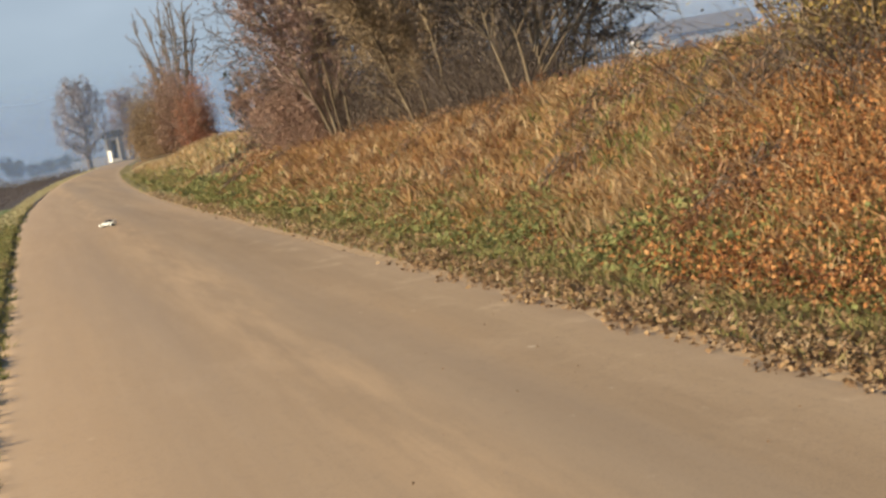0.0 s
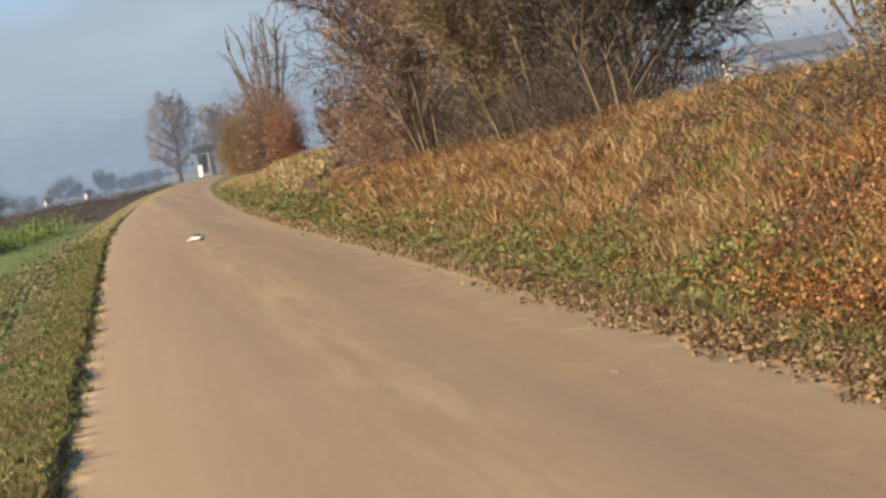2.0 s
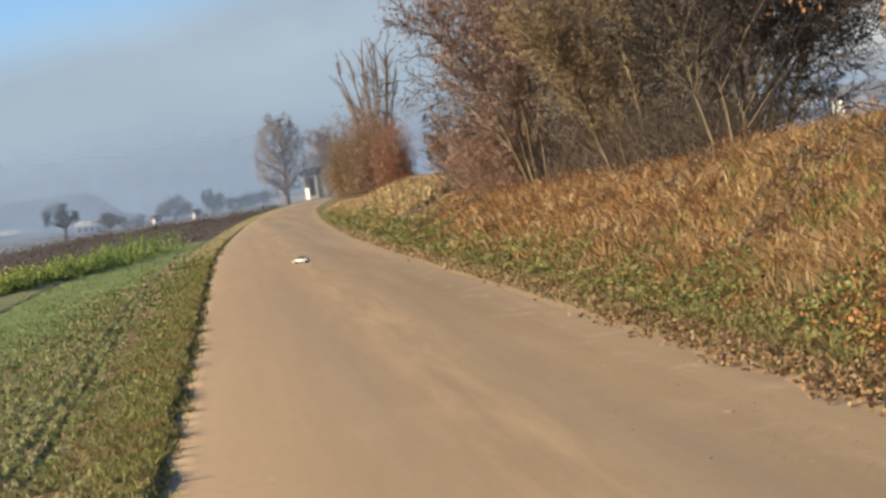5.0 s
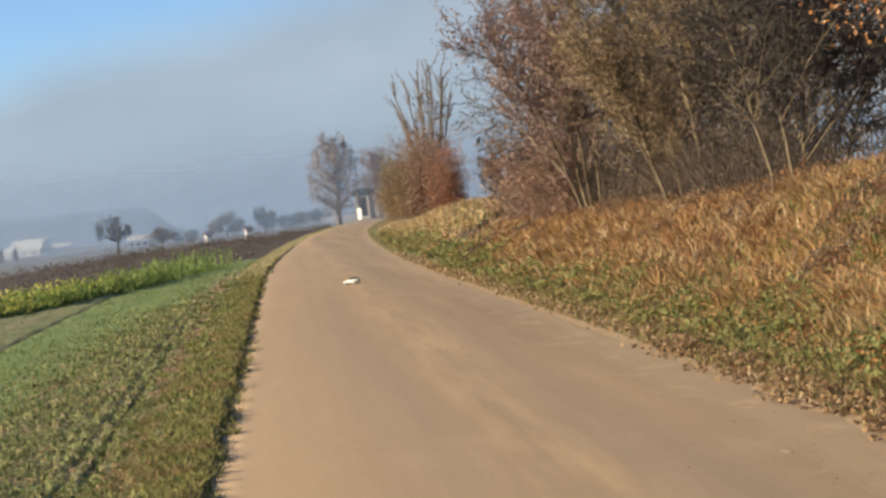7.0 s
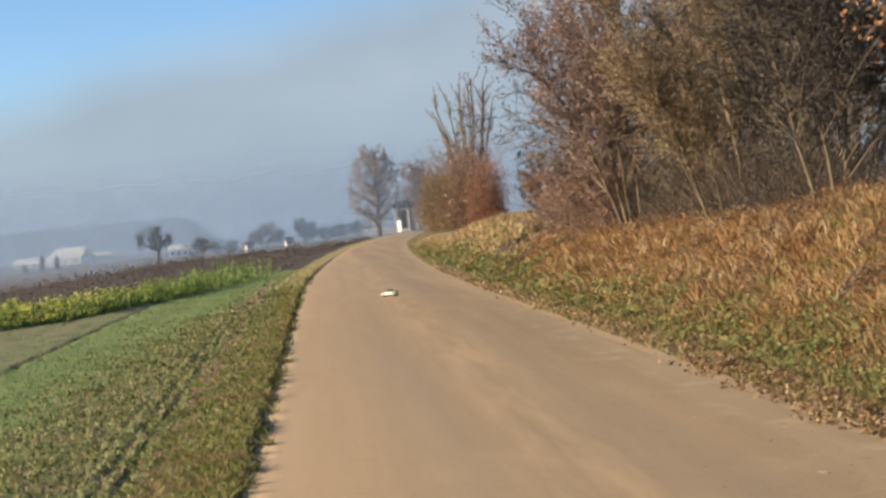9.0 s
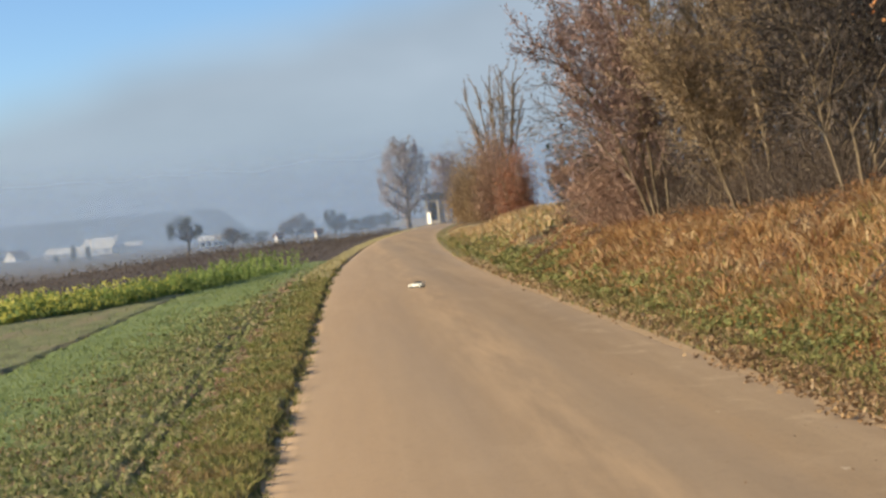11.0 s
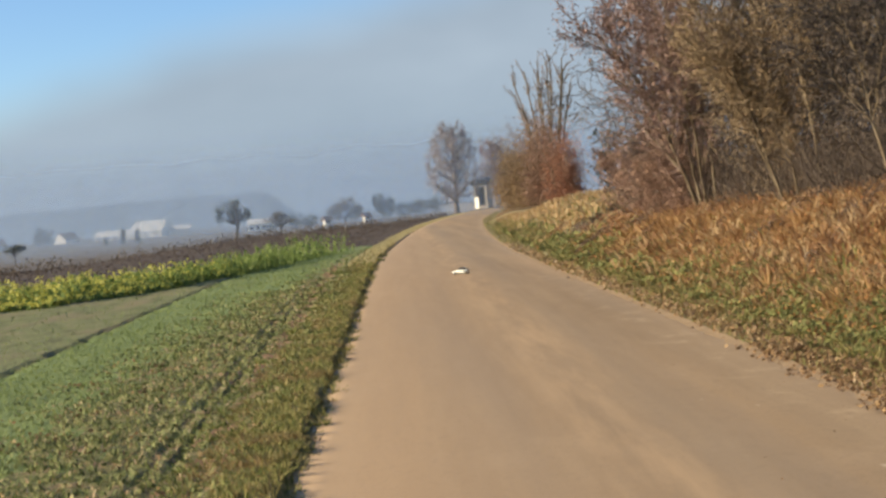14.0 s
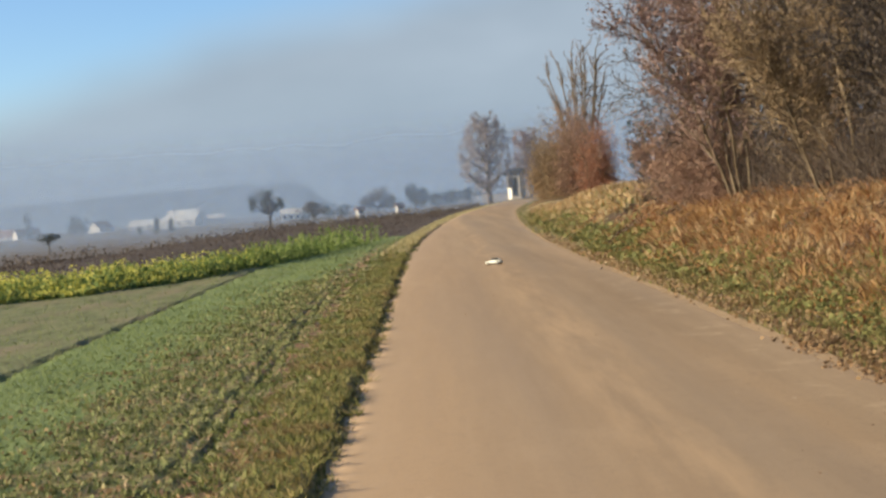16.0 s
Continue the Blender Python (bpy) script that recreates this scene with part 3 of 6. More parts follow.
zone[uc + 0.25 * wob(xc, yc, 2.1, 3) + 0.2 * wob(xc, yc, 0.6, 1) + rng.normal(0, 0.22, len(uc)) < weedy(yc) + 0.5] = 2                            # wheat
zone[uc < -5.03] = 3                            # thin crop
zone[(uc < -2.3) & (yc > front + 5.5)] = 4      # brown fallow
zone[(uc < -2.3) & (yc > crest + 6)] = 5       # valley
zone[(uc > HALF - 0.5) & (uc < HALF + 0.05)] = 7              # sandy margin
zone[(uc > HALF + 0.75)] = 6                    # bank
zone[(uc > HALF + 0.6) & (uc < 8) & (yc > 42.5 + (uc - HALF) * 1.1) & (yc < 105)] = 11     # pale turf of the mound
zone[(uc > HALF + 1.3) & (uc < 8) & (gully(uc, yc) > 0.45)] = 9
zone[(uc > -HALF - 0.16) & (uc < -HALF + 0.3) & (yc > 40)] = 7
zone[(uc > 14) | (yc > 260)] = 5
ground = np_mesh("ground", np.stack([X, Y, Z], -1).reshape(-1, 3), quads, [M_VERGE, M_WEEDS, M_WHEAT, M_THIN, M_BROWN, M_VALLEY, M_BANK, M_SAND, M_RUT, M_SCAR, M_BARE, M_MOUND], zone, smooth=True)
tagged(new("ground", ground), "winter fields, weedy verges and an earth bank", "ground", kind="structure")

# the field track: a slightly crowned strip with ragged edges
CL_Y = np.r_[np.arange(-50, 40, 0.25), np.arange(40, 200, 1.0)]
cl = [(float(centre(y)), float(y)) for y in CL_Y]
px, py = cl[-1]
head_a = math.atan2(cl[-1][1] - cl[-2][1], cl[-1][0] - cl[-2][0])
for k in range(60):
    head_a -= radians(1.25) if k < 56 else 0
    px, py = px + math.cos(head_a) * 1.0, py + math.sin(head_a) * 1.0
    cl.append((px, py))
cl = np.array(cl)
tan = np.gradient(cl, axis=0)
tan /= np.linalg.norm(tan, axis=1, keepdims=True)
side = np.stack([tan[:, 1], -tan[:, 0]], -1)
offs = np.array([-1.0, -0.985, -0.9, -0.8, -0.65, -0.45, -0.15, 0.15, 0.45, 0.65, 0.8, 0.9, 0.985, 1.0])
s_len = np.arange(len(cl))
edge = 0.03 * np.sin(s_len * 0.37) + 0.02 * np.sin(s_len * 1.31 + 1) + rng.normal(0, 0.012, len(cl))
edge_r = 0.04 * np.sin(s_len * 0.23 + 2) + 0.02 * np.sin(s_len * 0.9) + rng.normal(0, 0.015, len(cl))
rv = []
for k, o in enumerate(offs):
    w = o * HALF + (-np.abs(edge) if o < 0 else np.abs(edge_r)) * abs(o) ** 6
    zz = 0.0 + 0.02 * (1 - o * o) + (-0.03 if o == -1 else -0.007 if o == 1 else 0)
    rv.append(np.c_[cl + side * w[:, None], np.full(len(cl), zz)])
rv = np.stack(rv, 1)
ridx = np.arange(len(cl) * len(offs)).reshape(len(cl), len(offs))
rq = np.stack([ridx[:-1, :-1], ridx[:-1, 1:], ridx[1:, 1:], ridx[1:, :-1]], -1).reshape(-1, 4)
road_mesh = np_mesh("road", rv.reshape(-1, 3), rq, M_ROAD)
road_mesh.attributes.new("edge_dust", "FLOAT", "POINT").data.foreach_set("value", np.tile(np.abs(offs) ** 9, len(cl)).astype(np.float32))
tagged(new("road", road_mesh), "dusty tan asphalt of a narrow field track", "road", kind="structure")

# ---- plants in numbers ----
def blades(p, height, width, bend, lean=None):
    """Curved blades with a pointed tip, one for each root in p."""
    n = len(p)
    a = rng.uniform(0, 2 * np.pi, n)
    b = a + rng.normal(np.pi / 2, 0.5, n)
    wide = np.c_[np.cos(a), np.sin(a), np.zeros(n)] * (width / 2)[:, None]
    out = np.c_[np.cos(b), np.sin(b), np.zeros(n)] * bend[:, None]
    if lean is not None:
        out = out + lean
    up = np.c_[np.zeros(n), np.zeros(n), height]
    mid, tip = p + up * 0.55 + out * 0.3 * height[:, None], p + up * 0.95 + out * height[:, None]
    v = np.stack([p - wide, p + wide, mid - wide * 0.8, mid + wide * 0.8, tip], 1).reshape(-1, 3)
    base = (np.arange(n) * 5)[:, None, None]
    t = (np.array([[0, 1, 3], [0, 3, 2], [2, 3, 4]])[None] + base).reshape(-1, 3)
    return v, t


def leaves(p, size, flat=0.5):
    """Folded pointed leaves at p, lying more or less flat."""
    n = len(p)
    a, tilt = rng.uniform(0, 2 * np.pi, n), rng.normal(0, 1 - flat, n)
    f = np.c_[np.cos(a) * np.cos(tilt), np.sin(a) * np.cos(tilt), np.sin(tilt)]
    r = rng.normal(size=(n, 3)) * [1, 1, 1.2 - flat]
    s = np.cross(f, r)
    s /= np.linalg.norm(s, axis=1, keepdims=True) + 1e-9
    nrm = np.cross(s, f)
    L, W = size[:, None], (size * rng.uniform(0.28, 0.42, n))[:, None]
    fold = rng.uniform(0.05, 0.3, n)[:, None] * L
    v = np.stack([p - f * L / 2, p + s * W + nrm * fold, p + f * L / 2, p - s * W + nrm * fold], 1).reshape(-1, 3)
    base = (np.arange(n) * 4)[:, None, None]
    t = (np.array([[0, 1, 2], [0, 2, 3]])[None] + base).reshape(-1, 3)
    return v, t


def scatter(n, u0, u1, y0, y1, power=1.0):
    """n places between two lines along the track, thinning out with distance."""
    y = (rng.uniform(y0 ** (1 - power), y1 ** (1 - power), n)) ** (1 / (1 - power)) if power != 1 else y0 * (y1 / y0) ** rng.uniform(0, 1, n)
    u = rng.uniform(u0, u1, n)
    x = u + centre(y)
    return x, y, u


def on_land(x, y, lift=0.0):
    return np.c_[x, y, land(x, y) + lift]


def patchy(x, y, s, k, lo=-0.3):
    return rng.uniform(lo, 0.7, len(x)) < wob(x, y, s, k)


def joined(*groups):
    vs, ts, n = [], [], 0
    for v, t in groups:
        vs.append(v)
        ts.append(t + n)
        n += len(v)
    return np.concatenate(vs), np.concatenate(ts)


def far_scale(y, a=12.0):
    """Blades far off stand for small bunches."""
    return np.clip(y / a, 1.0, 3.5)

def tubes(seg, sides):
    """Tapered tubes from rows of x0 y0 z0 x1 y1 z1 r0 r1."""
    seg = np.asarray(seg, float)
    p0, p1, r0, r1 = seg[:, :3], seg[:, 3:6], seg[:, 6], seg[:, 7]
    d = p1 - p0
    d /= np.linalg.norm(d, axis=1, keepdims=True) + 1e-9
    ref = np.where(np.abs(d[:, 2:3]) > 0.9, [[1.0, 0, 0]], [[0, 0, 1.0]])
    a = np.cross(d, ref)
    a /= np.linalg.norm(a, axis=1, keepdims=True) + 1e-9
    b = np.cross(d, a)
    ang = np.arange(sides) * 2 * np.pi / sides
    ring = a[:, None] * np.cos(ang)[None, :, None] + b[:, None] * np.sin(ang)[None, :, None]
    v = np.concatenate([p0[:, None] + ring * r0[:, None, None], p1[:, None] + ring * r1[:, None, None]], 1).reshape(-1, 3)
    f = []
    for k in range(sides):
        j = (k + 1) % sides
        f += [[k, j, sides + j], [k, sides + j, sides + k]]
    return v, (np.array(f)[None] + (np.arange(len(seg)) * 2 * sides)[:, None, None]).reshape(-1, 3)


def foot(x, y, dz=0.0):
    return (x, y, float(land(np.array([x]), np.array([y]))[0]) + dz)


def puffs(n, blobs, size, seed, lump=1.0):
    """Leaves gathered in uneven overlapping puffs: rows of x y z and three half widths."""
    r = np.random.default_rng(seed)
    blobs = np.array(blobs, float)
    sub_ = []
    for bl in blobs:
        d = r.normal(size=(26, 3))
        d /= np.linalg.norm(d, axis=1, keepdims=True)
        sub_.append(np.c_[bl[:3] + d * bl[3:] * r.uniform(0.25, 0.95, (26, 1)), np.tile(bl[3:], (26, 1)) * r.uniform(0.16, 0.34, (26, 1)) * lump])
    sub_ = np.concatenate(sub_)
    pick = sub_[r.integers(0, len(sub_), n)]
    p = pick[:, :3] + r.normal(0, 0.6, (n, 3)) * pick[:, 3:]
    return leaves(p, r.uniform(*size, n), 0.15)


def tussocks(cx, cy, per, height, width, out_most, size=None):
    """Clumps of blades that arch outwards from one root."""
    size = np.ones(len(cx)) if size is None else size
    tx, ty, sz = np.repeat(cx, per), np.repeat(cy, per), np.repeat(size, per)
    a = rng.uniform(0, 2 * np.pi, len(tx))
    rad = rng.uniform(0, 0.05, len(tx)) * sz
    qx, qy = tx + np.cos(a) * rad, ty + np.sin(a) * rad
    out = np.c_[np.cos(a), np.sin(a), np.zeros(len(a))] * rng.uniform(0.15, out_most, len(a))[:, None] + [-0.2, 0, 0]
    return blades(on_land(qx, qy, -0.02), rng.uniform(*height, len(a)) * sz, rng.uniform(*width, len(a)) * far_scale(qy), np.full(len(a), 0.05), lean=out)


# left verge: a ragged edge of green and yellow tufts
x, y, u = scatter(20000, -2.05, -1.62, 5.5, 60)
k = rng.uniform(0, 1, len(x)) < np.clip(0.6 + 0.35 * wob(x, y, 0.55, 0.4) + 0.5 * wob(x, y, 1.9, 2.4), 0.1, 1)
x, y, u = x[k], y[k], u[k]
h = rng.uniform(0.015, 0.055, len(x)) * (1 - 0.5 * smooth(-1.80, -1.70, u))
g = blades(on_land(x, y), h, rng.uniform(0.008, 0.016, len(x)) * far_scale(y), rng.uniform(0.1, 0.8, len(x)))
cx, cy, cu = scatter(2300, -2.25, -1.60, 5.5, 50)
k = rng.uniform(0, 1, len(cx)) < np.clip(0.6 + 0.4 * wob(cx, cy, 0.8, 1.4) + 0.5 * wob(cx, cy, 2.7, 0.4), 0.1, 1)
cx, cy = cx[k], cy[k]
g = joined(g, tussocks(cx, cy, 18, (0.035, 0.085), (0.007, 0.014), 1.3, rng.uniform(0.6, 1.3, len(cx))))
stuff("verge_grass", np_mesh("verge_grass", *g, L_VERGE), "low green and yellowing grass along the track", "grass")
cx, cy, cu = scatter(520, -2.5, -1.8, 5.5, 40)
k = wob(cx, cy, 1.5, 5.0) > 0.1
g = tussocks(cx[k], cy[k], 18, (0.03, 0.075), (0.008, 0.016), 1.6, rng.uniform(0.7, 1.4, k.sum()))
stuff("verge_weeds", np_mesh("verge_weeds", *g, L_GREEN), "dark green weeds in patches along the verge", "weeds")

def rutless(u, y):
    return 0.9 - 0.8 * np.exp(-(((u - rut(y)) / 0.035) ** 2)) - 0.7 * np.exp(-(((u - rut(y) - 0.12) / 0.035) ** 2)) - 0.6 * np.exp(-(((u - rut(y) - 0.33) / 0.10) ** 2))


x, y, u = scatter(30000, -4.9, -1.95, 5.5, 60)
k = rng.uniform(0, 1, len(x)) < rutless(u, y) * (1 - smooth(1.0, -0.1, u - weedy(y) + 0.25 * wob(x, y, 2.1, 3))) * np.clip(0.5 + 1.1 * wob(x, y, 0.42, 0.9), 0.05, 1)
x, y = x[k], y[k]
g1 = blades(on_land(x, y), rng.uniform(0.02, 0.06, len(x)), rng.uniform(0.010, 0.02, len(x)) * far_scale(y), rng.uniform(0.2, 1.2, len(x)))
x, y, u = scatter(5500, -4.3, -1.9, 5.5, 32)
g2 = leaves(on_land(x, y, 0.015), rng.uniform(0.02, 0.045, len(x)) * far_scale(y, 20), 0.7)
# rosettes
cx, cy, cu = scatter(2600, -4.6, -2.0, 5.5, 42)
k = rng.uniform(0, 1, len(cx)) < rutless(cu, cy) * (1 - smooth(1.0, -0.1, cu - weedy(cy) + 0.25 * wob(cx, cy, 2.1, 3)))
cx, cy = cx[k], cy[k]
g4 = tussocks(cx, cy, 10, (0.025, 0.07), (0.010, 0.022), 1.8, rng.uniform(0.6, 1.3, len(cx)))
x, y, u = scatter(1500, -4.2, -1.8, 5.5, 18)
k = patchy(x, y, 1.4, 3.0, -0.3)
g3 = leaves(on_land(x[k], y[k], 0.03), rng.uniform(0.02, 0.05, k.sum()), 0.7)
stuff("field_leaves", np_mesh("field_leaves", *g3, L_LITTER), "a few fallen brown leaves among the weeds", "leaves")
stuff("field_weeds", np_mesh("field_weeds", *joined(g1, g2, g4), L_WEED), "sparse weeds and dead leaves on bare soil", "weeds")
x, y, u = scatter(9000, -4.7, -2.0, 5.5, 45)
k = rng.uniform(0, 1, len(x)) < np.clip(0.35 + 0.8 * wob(x, y, 1.1, 7.5) + 0.6 * np.exp(-(((u - rut(y) - 0.33) / 0.12) ** 2)), 0.03, 1) * (1 - smooth(0.8, 0.0, u - weedy(y) + 0.25 * wob(x, y, 2.1, 3)))
x, y = x[k], y[k]
g = blades(on_land(x, y, 0.004), rng.uniform(0.012, 0.045, len(x)), rng.uniform(0.008, 0.016, len(x)) * far_scale(y), rng.uniform(0.6, 2.2, len(x)))
stuff("dead_straw", np_mesh("dead_straw", *g, L_STRAW), "bleached dead straw between the weeds", "straw")

x, y, u = scatter(60000, -9.0, -2.9, 7, 60)
k = rng.uniform(0, 1, len(x)) < smooth(1.3, 0.0, u - weedy(y) + 0.25 * wob(x, y, 2.1, 3)) * (0.9 - 0.75 * (u < -5.03)) * (1 - 0.5 * smooth(16, 30, y))
x, y = x[k], y[k]
g = blades(on_land(x, y), rng.uniform(0.02, 0.04, len(x)), rng.uniform(0.006, 0.010, len(x)) * far_scale(y), rng.uniform(0.3, 1.4, len(x)))
stuff("wheat_seedlings", np_mesh("wheat_seedlings", *g, L_WHEAT), "young green winter wheat in a field", "crop")

# the strip of mustard
def strip(n, depth, x0=-30.0, x1=-1.3):
    """Places in the strip, how tall the plants may be there, thinning into single plants at its end by the track."""
    x = rng.uniform(x0, x1, n)
    back = rng.uniform(0, 1, n) ** 1.3 * depth
    y = np.interp(x, MUST_X, MUST_Y) + 0.6 * wob(x, 0 * x, 2.7) + 0.5 * wob(x, 0 * x, 0.9) + back
    end = smooth(-1.5, -4.4, x)
    tuft = np.clip(0.55 + 0.75 * wob(x, y, 0.75, 1.5) + 0.35 * wob(x, y, 0.33, 0.2), 0, 1)
    keep = rng.uniform(0, 1, n) < np.clip(0.25 + tuft, 0, 1) * (0.01 + 0.99 * end) * smooth(depth, depth * 0.55, back + 1.2 * wob(x, y, 1.6, 3.3))
    x, y, back, tuft = x[keep], y[keep], back[keep], tuft[keep]
    return x, y, (0.3 + 0.7 * smooth(0, 2.0, back + 0.6 * wob(x, y, 0.8, 1.0))) * (0.45 + 0.7 * tuft)


x, y, rise = strip(52000, 6.5)
tall = 0.33 + 0.22 * smooth(-5.5, -2.5, x) + (0.10 + 0.08 * smooth(-5, -3, x)) * wob(x, y, 1.7, 0.5) + 0.07 * wob(x, y, 0.6, 2.5)
tall *= rise
k = rng.uniform(0, 1, len(x)) < 1 - 0.45 * smooth(-5.0, -8.0, x)
x, y, tall = x[k], y[k], tall[k]
z = rng.uniform(0.0, 1, len(x)) * tall
g = leaves(on_land(x, y) + np.c_[np.zeros((len(x), 2)), z], rng.uniform(0.06, 0.15, len(x)), 0.2)
gb = blades(on_land(x[:9000], y[:9000]), tall[:9000] * 1.2, np.full(len(x[:9000]), 0.026), rng.uniform(0.05, 0.4, len(x[:9000])))
stuff("mustard_leaves", np_mesh("mustard_leaves", *joined(g, gb), L_MUST), "strip of leafy green mustard in the field", "crop")
x, y, rise = strip(52000, 6.5)
k = rng.uniform(0, 1, len(x)) < smooth(-3.0, -6.0, x) * np.clip(0.85 + 0.5 * wob(x, y, 2.5, 3.0), 0.2, 1)
x, y, rise = x[k], y[k], rise[k]
g = leaves(on_land(x, y) + np.c_[np.zeros((len(x), 2)), (0.31 + rng.uniform(-0.22, 0.14, len(x))) * rise], rng.uniform(0.05, 0.10, len(x)), 0.3)
stuff("mustard_flowers", np_mesh("mustard_flowers", *g, L_MUSTF), "yellow blossom on top of the mustard strip", "flowers")

# brown fallow behind it, up to the edge of the slope
x = rng.uniform(-45, 6, 26000)
f0, f1 = np.interp(x, MUST_X, MUST_Y) + 6, np.interp(x, CREST_X, CREST_Y) + 6
y = f0 + (f1 - f0) * rng.uniform(0, 1, len(x))
k = (x < centre(y) - 3.0)
x, y = x[k], y[k]
h = 0.05 + 0.10 * rng.uniform(0, 1, len(x)) * np.clip(0.6 + 0.6 * wob(x, y, 5, 1), 0.1, 1.2)
g = blades(on_land(x, y), h, rng.uniform(0.02, 0.05, len(x)), rng.uniform(0.1, 0.9, len(x)))
stuff("fallow_stalks", np_mesh("fallow_stalks", *g, L_FALLOW), "dead brown stalks of a fallow strip", "stalks")

# low scrub along the edge of the slope, towards the bend
x = rng.uniform(-16, 4.5, 9000)
y = np.interp(x, CREST_X, CREST_Y) + rng.uniform(-4, 5, len(x))
k = (x < centre(y) - 2.6) & (rng.uniform(0, 1, len(x)) < np.clip(0.5 + 0.8 * wob(x, y, 3.1, 2.2), 0.05, 1))
x, y = x[k], y[k]
g = leaves(on_land(x, y) + np.c_[np.zeros((len(x), 2)), rng.uniform(0, 1, len(x)) * np.clip(0.35 + 0.35 * wob(x, y, 2.3, 1.1), 0.08, 0.8)], rng.uniform(0.06, 0.14, len(x)), 0.2)
stuff("field_scrub", np_mesh("field_scrub", *g, L_UMBER), "low withered scrub along the edge of the field", "scrub")

# right verge: leafy weeds and short grass in patches, with leaf litter
def green_patch(x, y):
    return np.clip(0.70 + 0.6 * wob(x, y, 1.9, 2.6) + 0.4 * wob(x, y, 0.7, 4.1), 0, 1)


x, y, u = scatter(38000, HALF + 0.0, HALF + 1.3, 4, 95)
k = rng.uniform(0, 1, len(x)) < np.clip(0.12 + 0.9 * smooth(HALF + 0.10, HALF + 0.62, u + 0.1 * wob(x, y, 1.3, 5)), 0.03, 1) * (0.35 + 0.65 * green_patch(x, y)) * (1 - 0.65 * smooth(31, 39, y))
x, y = x[k], y[k]
g = blades(on_land(x, y), rng.uniform(0.025, 0.08, len(x)), rng.uniform(0.009, 0.018, len(x)) * far_scale(y), rng.uniform(0.3, 1.5, len(x)))
cx, cy, cu = scatter(1100, HALF + 0.3, HALF + 1.15, 5, 80)
k = rng.uniform(0, 1, len(cx)) < green_patch(cx, cy) * (1 - 0.6 * smooth(31, 38, cy))
cx, cy = cx[k], cy[k]
g = joined(g, tussocks(cx, cy, 20, (0.06, 0.15), (0.009, 0.016), 1.5, rng.uniform(0.6, 1.3, len(cx)) * np.clip(far_scale(cy, 25), 1, 2)))
stuff("bank_foot_grass", np_mesh("bank_foot_grass", *g, L_VERGE), "green grass at the foot of the bank", "grass")
x, y, u = scatter(58000, HALF + 0.3, HALF + 1.4, 5, 60)
k = rng.uniform(0, 1, len(x)) < green_patch(x, y) ** 1.5 * np.exp(-(((u - HALF - 0.86) / 0.38) ** 4)) * (0.1 + 0.9 * smooth(7.8, 10.5, y)) * (1 - 0.5 * smooth(31, 38, y))
x, y = x[k], y[k]
g = leaves(on_land(x, y) + np.c_[np.zeros((len(x), 2)), rng.uniform(0.01, 0.15, len(x)) * green_patch(x, y)], rng.uniform(0.025, 0.055, len(x)) * far_scale(y, 18), 0.4)
stuff("bank_foot_weeds", np_mesh("bank_foot_weeds", *g, L_LEAFY), "green leafy weeds at the foot of the bank", "weeds")
x, y, u = scatter(26000, HALF + 0.02, HALF + 1.3, 4, 50)
k = rng.uniform(0, 1, len(x)) < np.exp(-(((u - HALF - 0.35) / 0.28) ** 2)) + 0.35
x, y = x[k], y[k]
g = blades(on_land(x, y), rng.uniform(0.015, 0.06, len(x)), rng.uniform(0.009, 0.018, len(x)) * far_scale(y), rng.uniform(0.6, 2.0, len(x)))
stuff("bank_foot_straw", np_mesh("bank_foot_straw", *g, L_STRAW), "flattened straw-coloured grass beside the track", "grass")
x, y, u = scatter(15000, HALF - 0.5, HALF + 1.4, 4, 34)
k = rng.uniform(0, 1, len(x)) < smooth(HALF - 0.18, HALF + 0.25, u + 0.15 * wob(x, y, 0.8, 2)) ** 2 * (1 - 0.6 * smooth(HALF + 0.5, HALF + 0.9, u))
x, y = x[k], y[k]
lift = np.where(x - centre(y) < HALF, 0.035 - land(x, y), rng.uniform(0.01, 0.06, len(x)))
g = leaves(on_land(x, y) + np.c_[np.zeros((len(x), 2)), lift], rng.uniform(0.02, 0.05, len(x)) * far_scale(y, 25), 0.6)
x, y, u = scatter(12000, HALF - 0.2, HALF + 0.75, 4, 14)
k = rng.uniform(0, 1, len(x)) < smooth(HALF - 0.18, HALF + 0.0, u + 0.10 * wob(x, y, 1.1, 4)) * np.clip(0.7 + 0.5 * wob(x, y, 0.7, 1), 0.2, 1)
x, y, u = x[k], y[k], u[k]
g = joined(g, leaves(np.c_[x, y, np.maximum(land(x, y), 0.004) + rng.uniform(0.006, 0.03, len(x))], rng.uniform(0.018, 0.045, len(x)), 0.8))
stuff("leaf_litter", np_mesh("leaf_litter", *g, L_LITTER), "fallen brown leaves along the edge of the track", "leaves")

# crumbs of leaf and grit on the asphalt
u = HALF - 0.1 - np.abs(rng.normal(0, 0.9, 70))
y = 4.5 * (26 / 4.5) ** rng.uniform(0, 1, 70)
k = u > -HALF + 0.1
u, y = u[k], y[k]
g = leaves(np.c_[u + 1.03, y, 0.026 - 0.02 * (u / HALF) ** 2], rng.uniform(0.007, 0.018, len(u)), 0.85)
stuff("road_crumbs", np_mesh("road_crumbs", *g, L_LITTER), "scattered bits of dry leaf on the asphalt", "leaves")

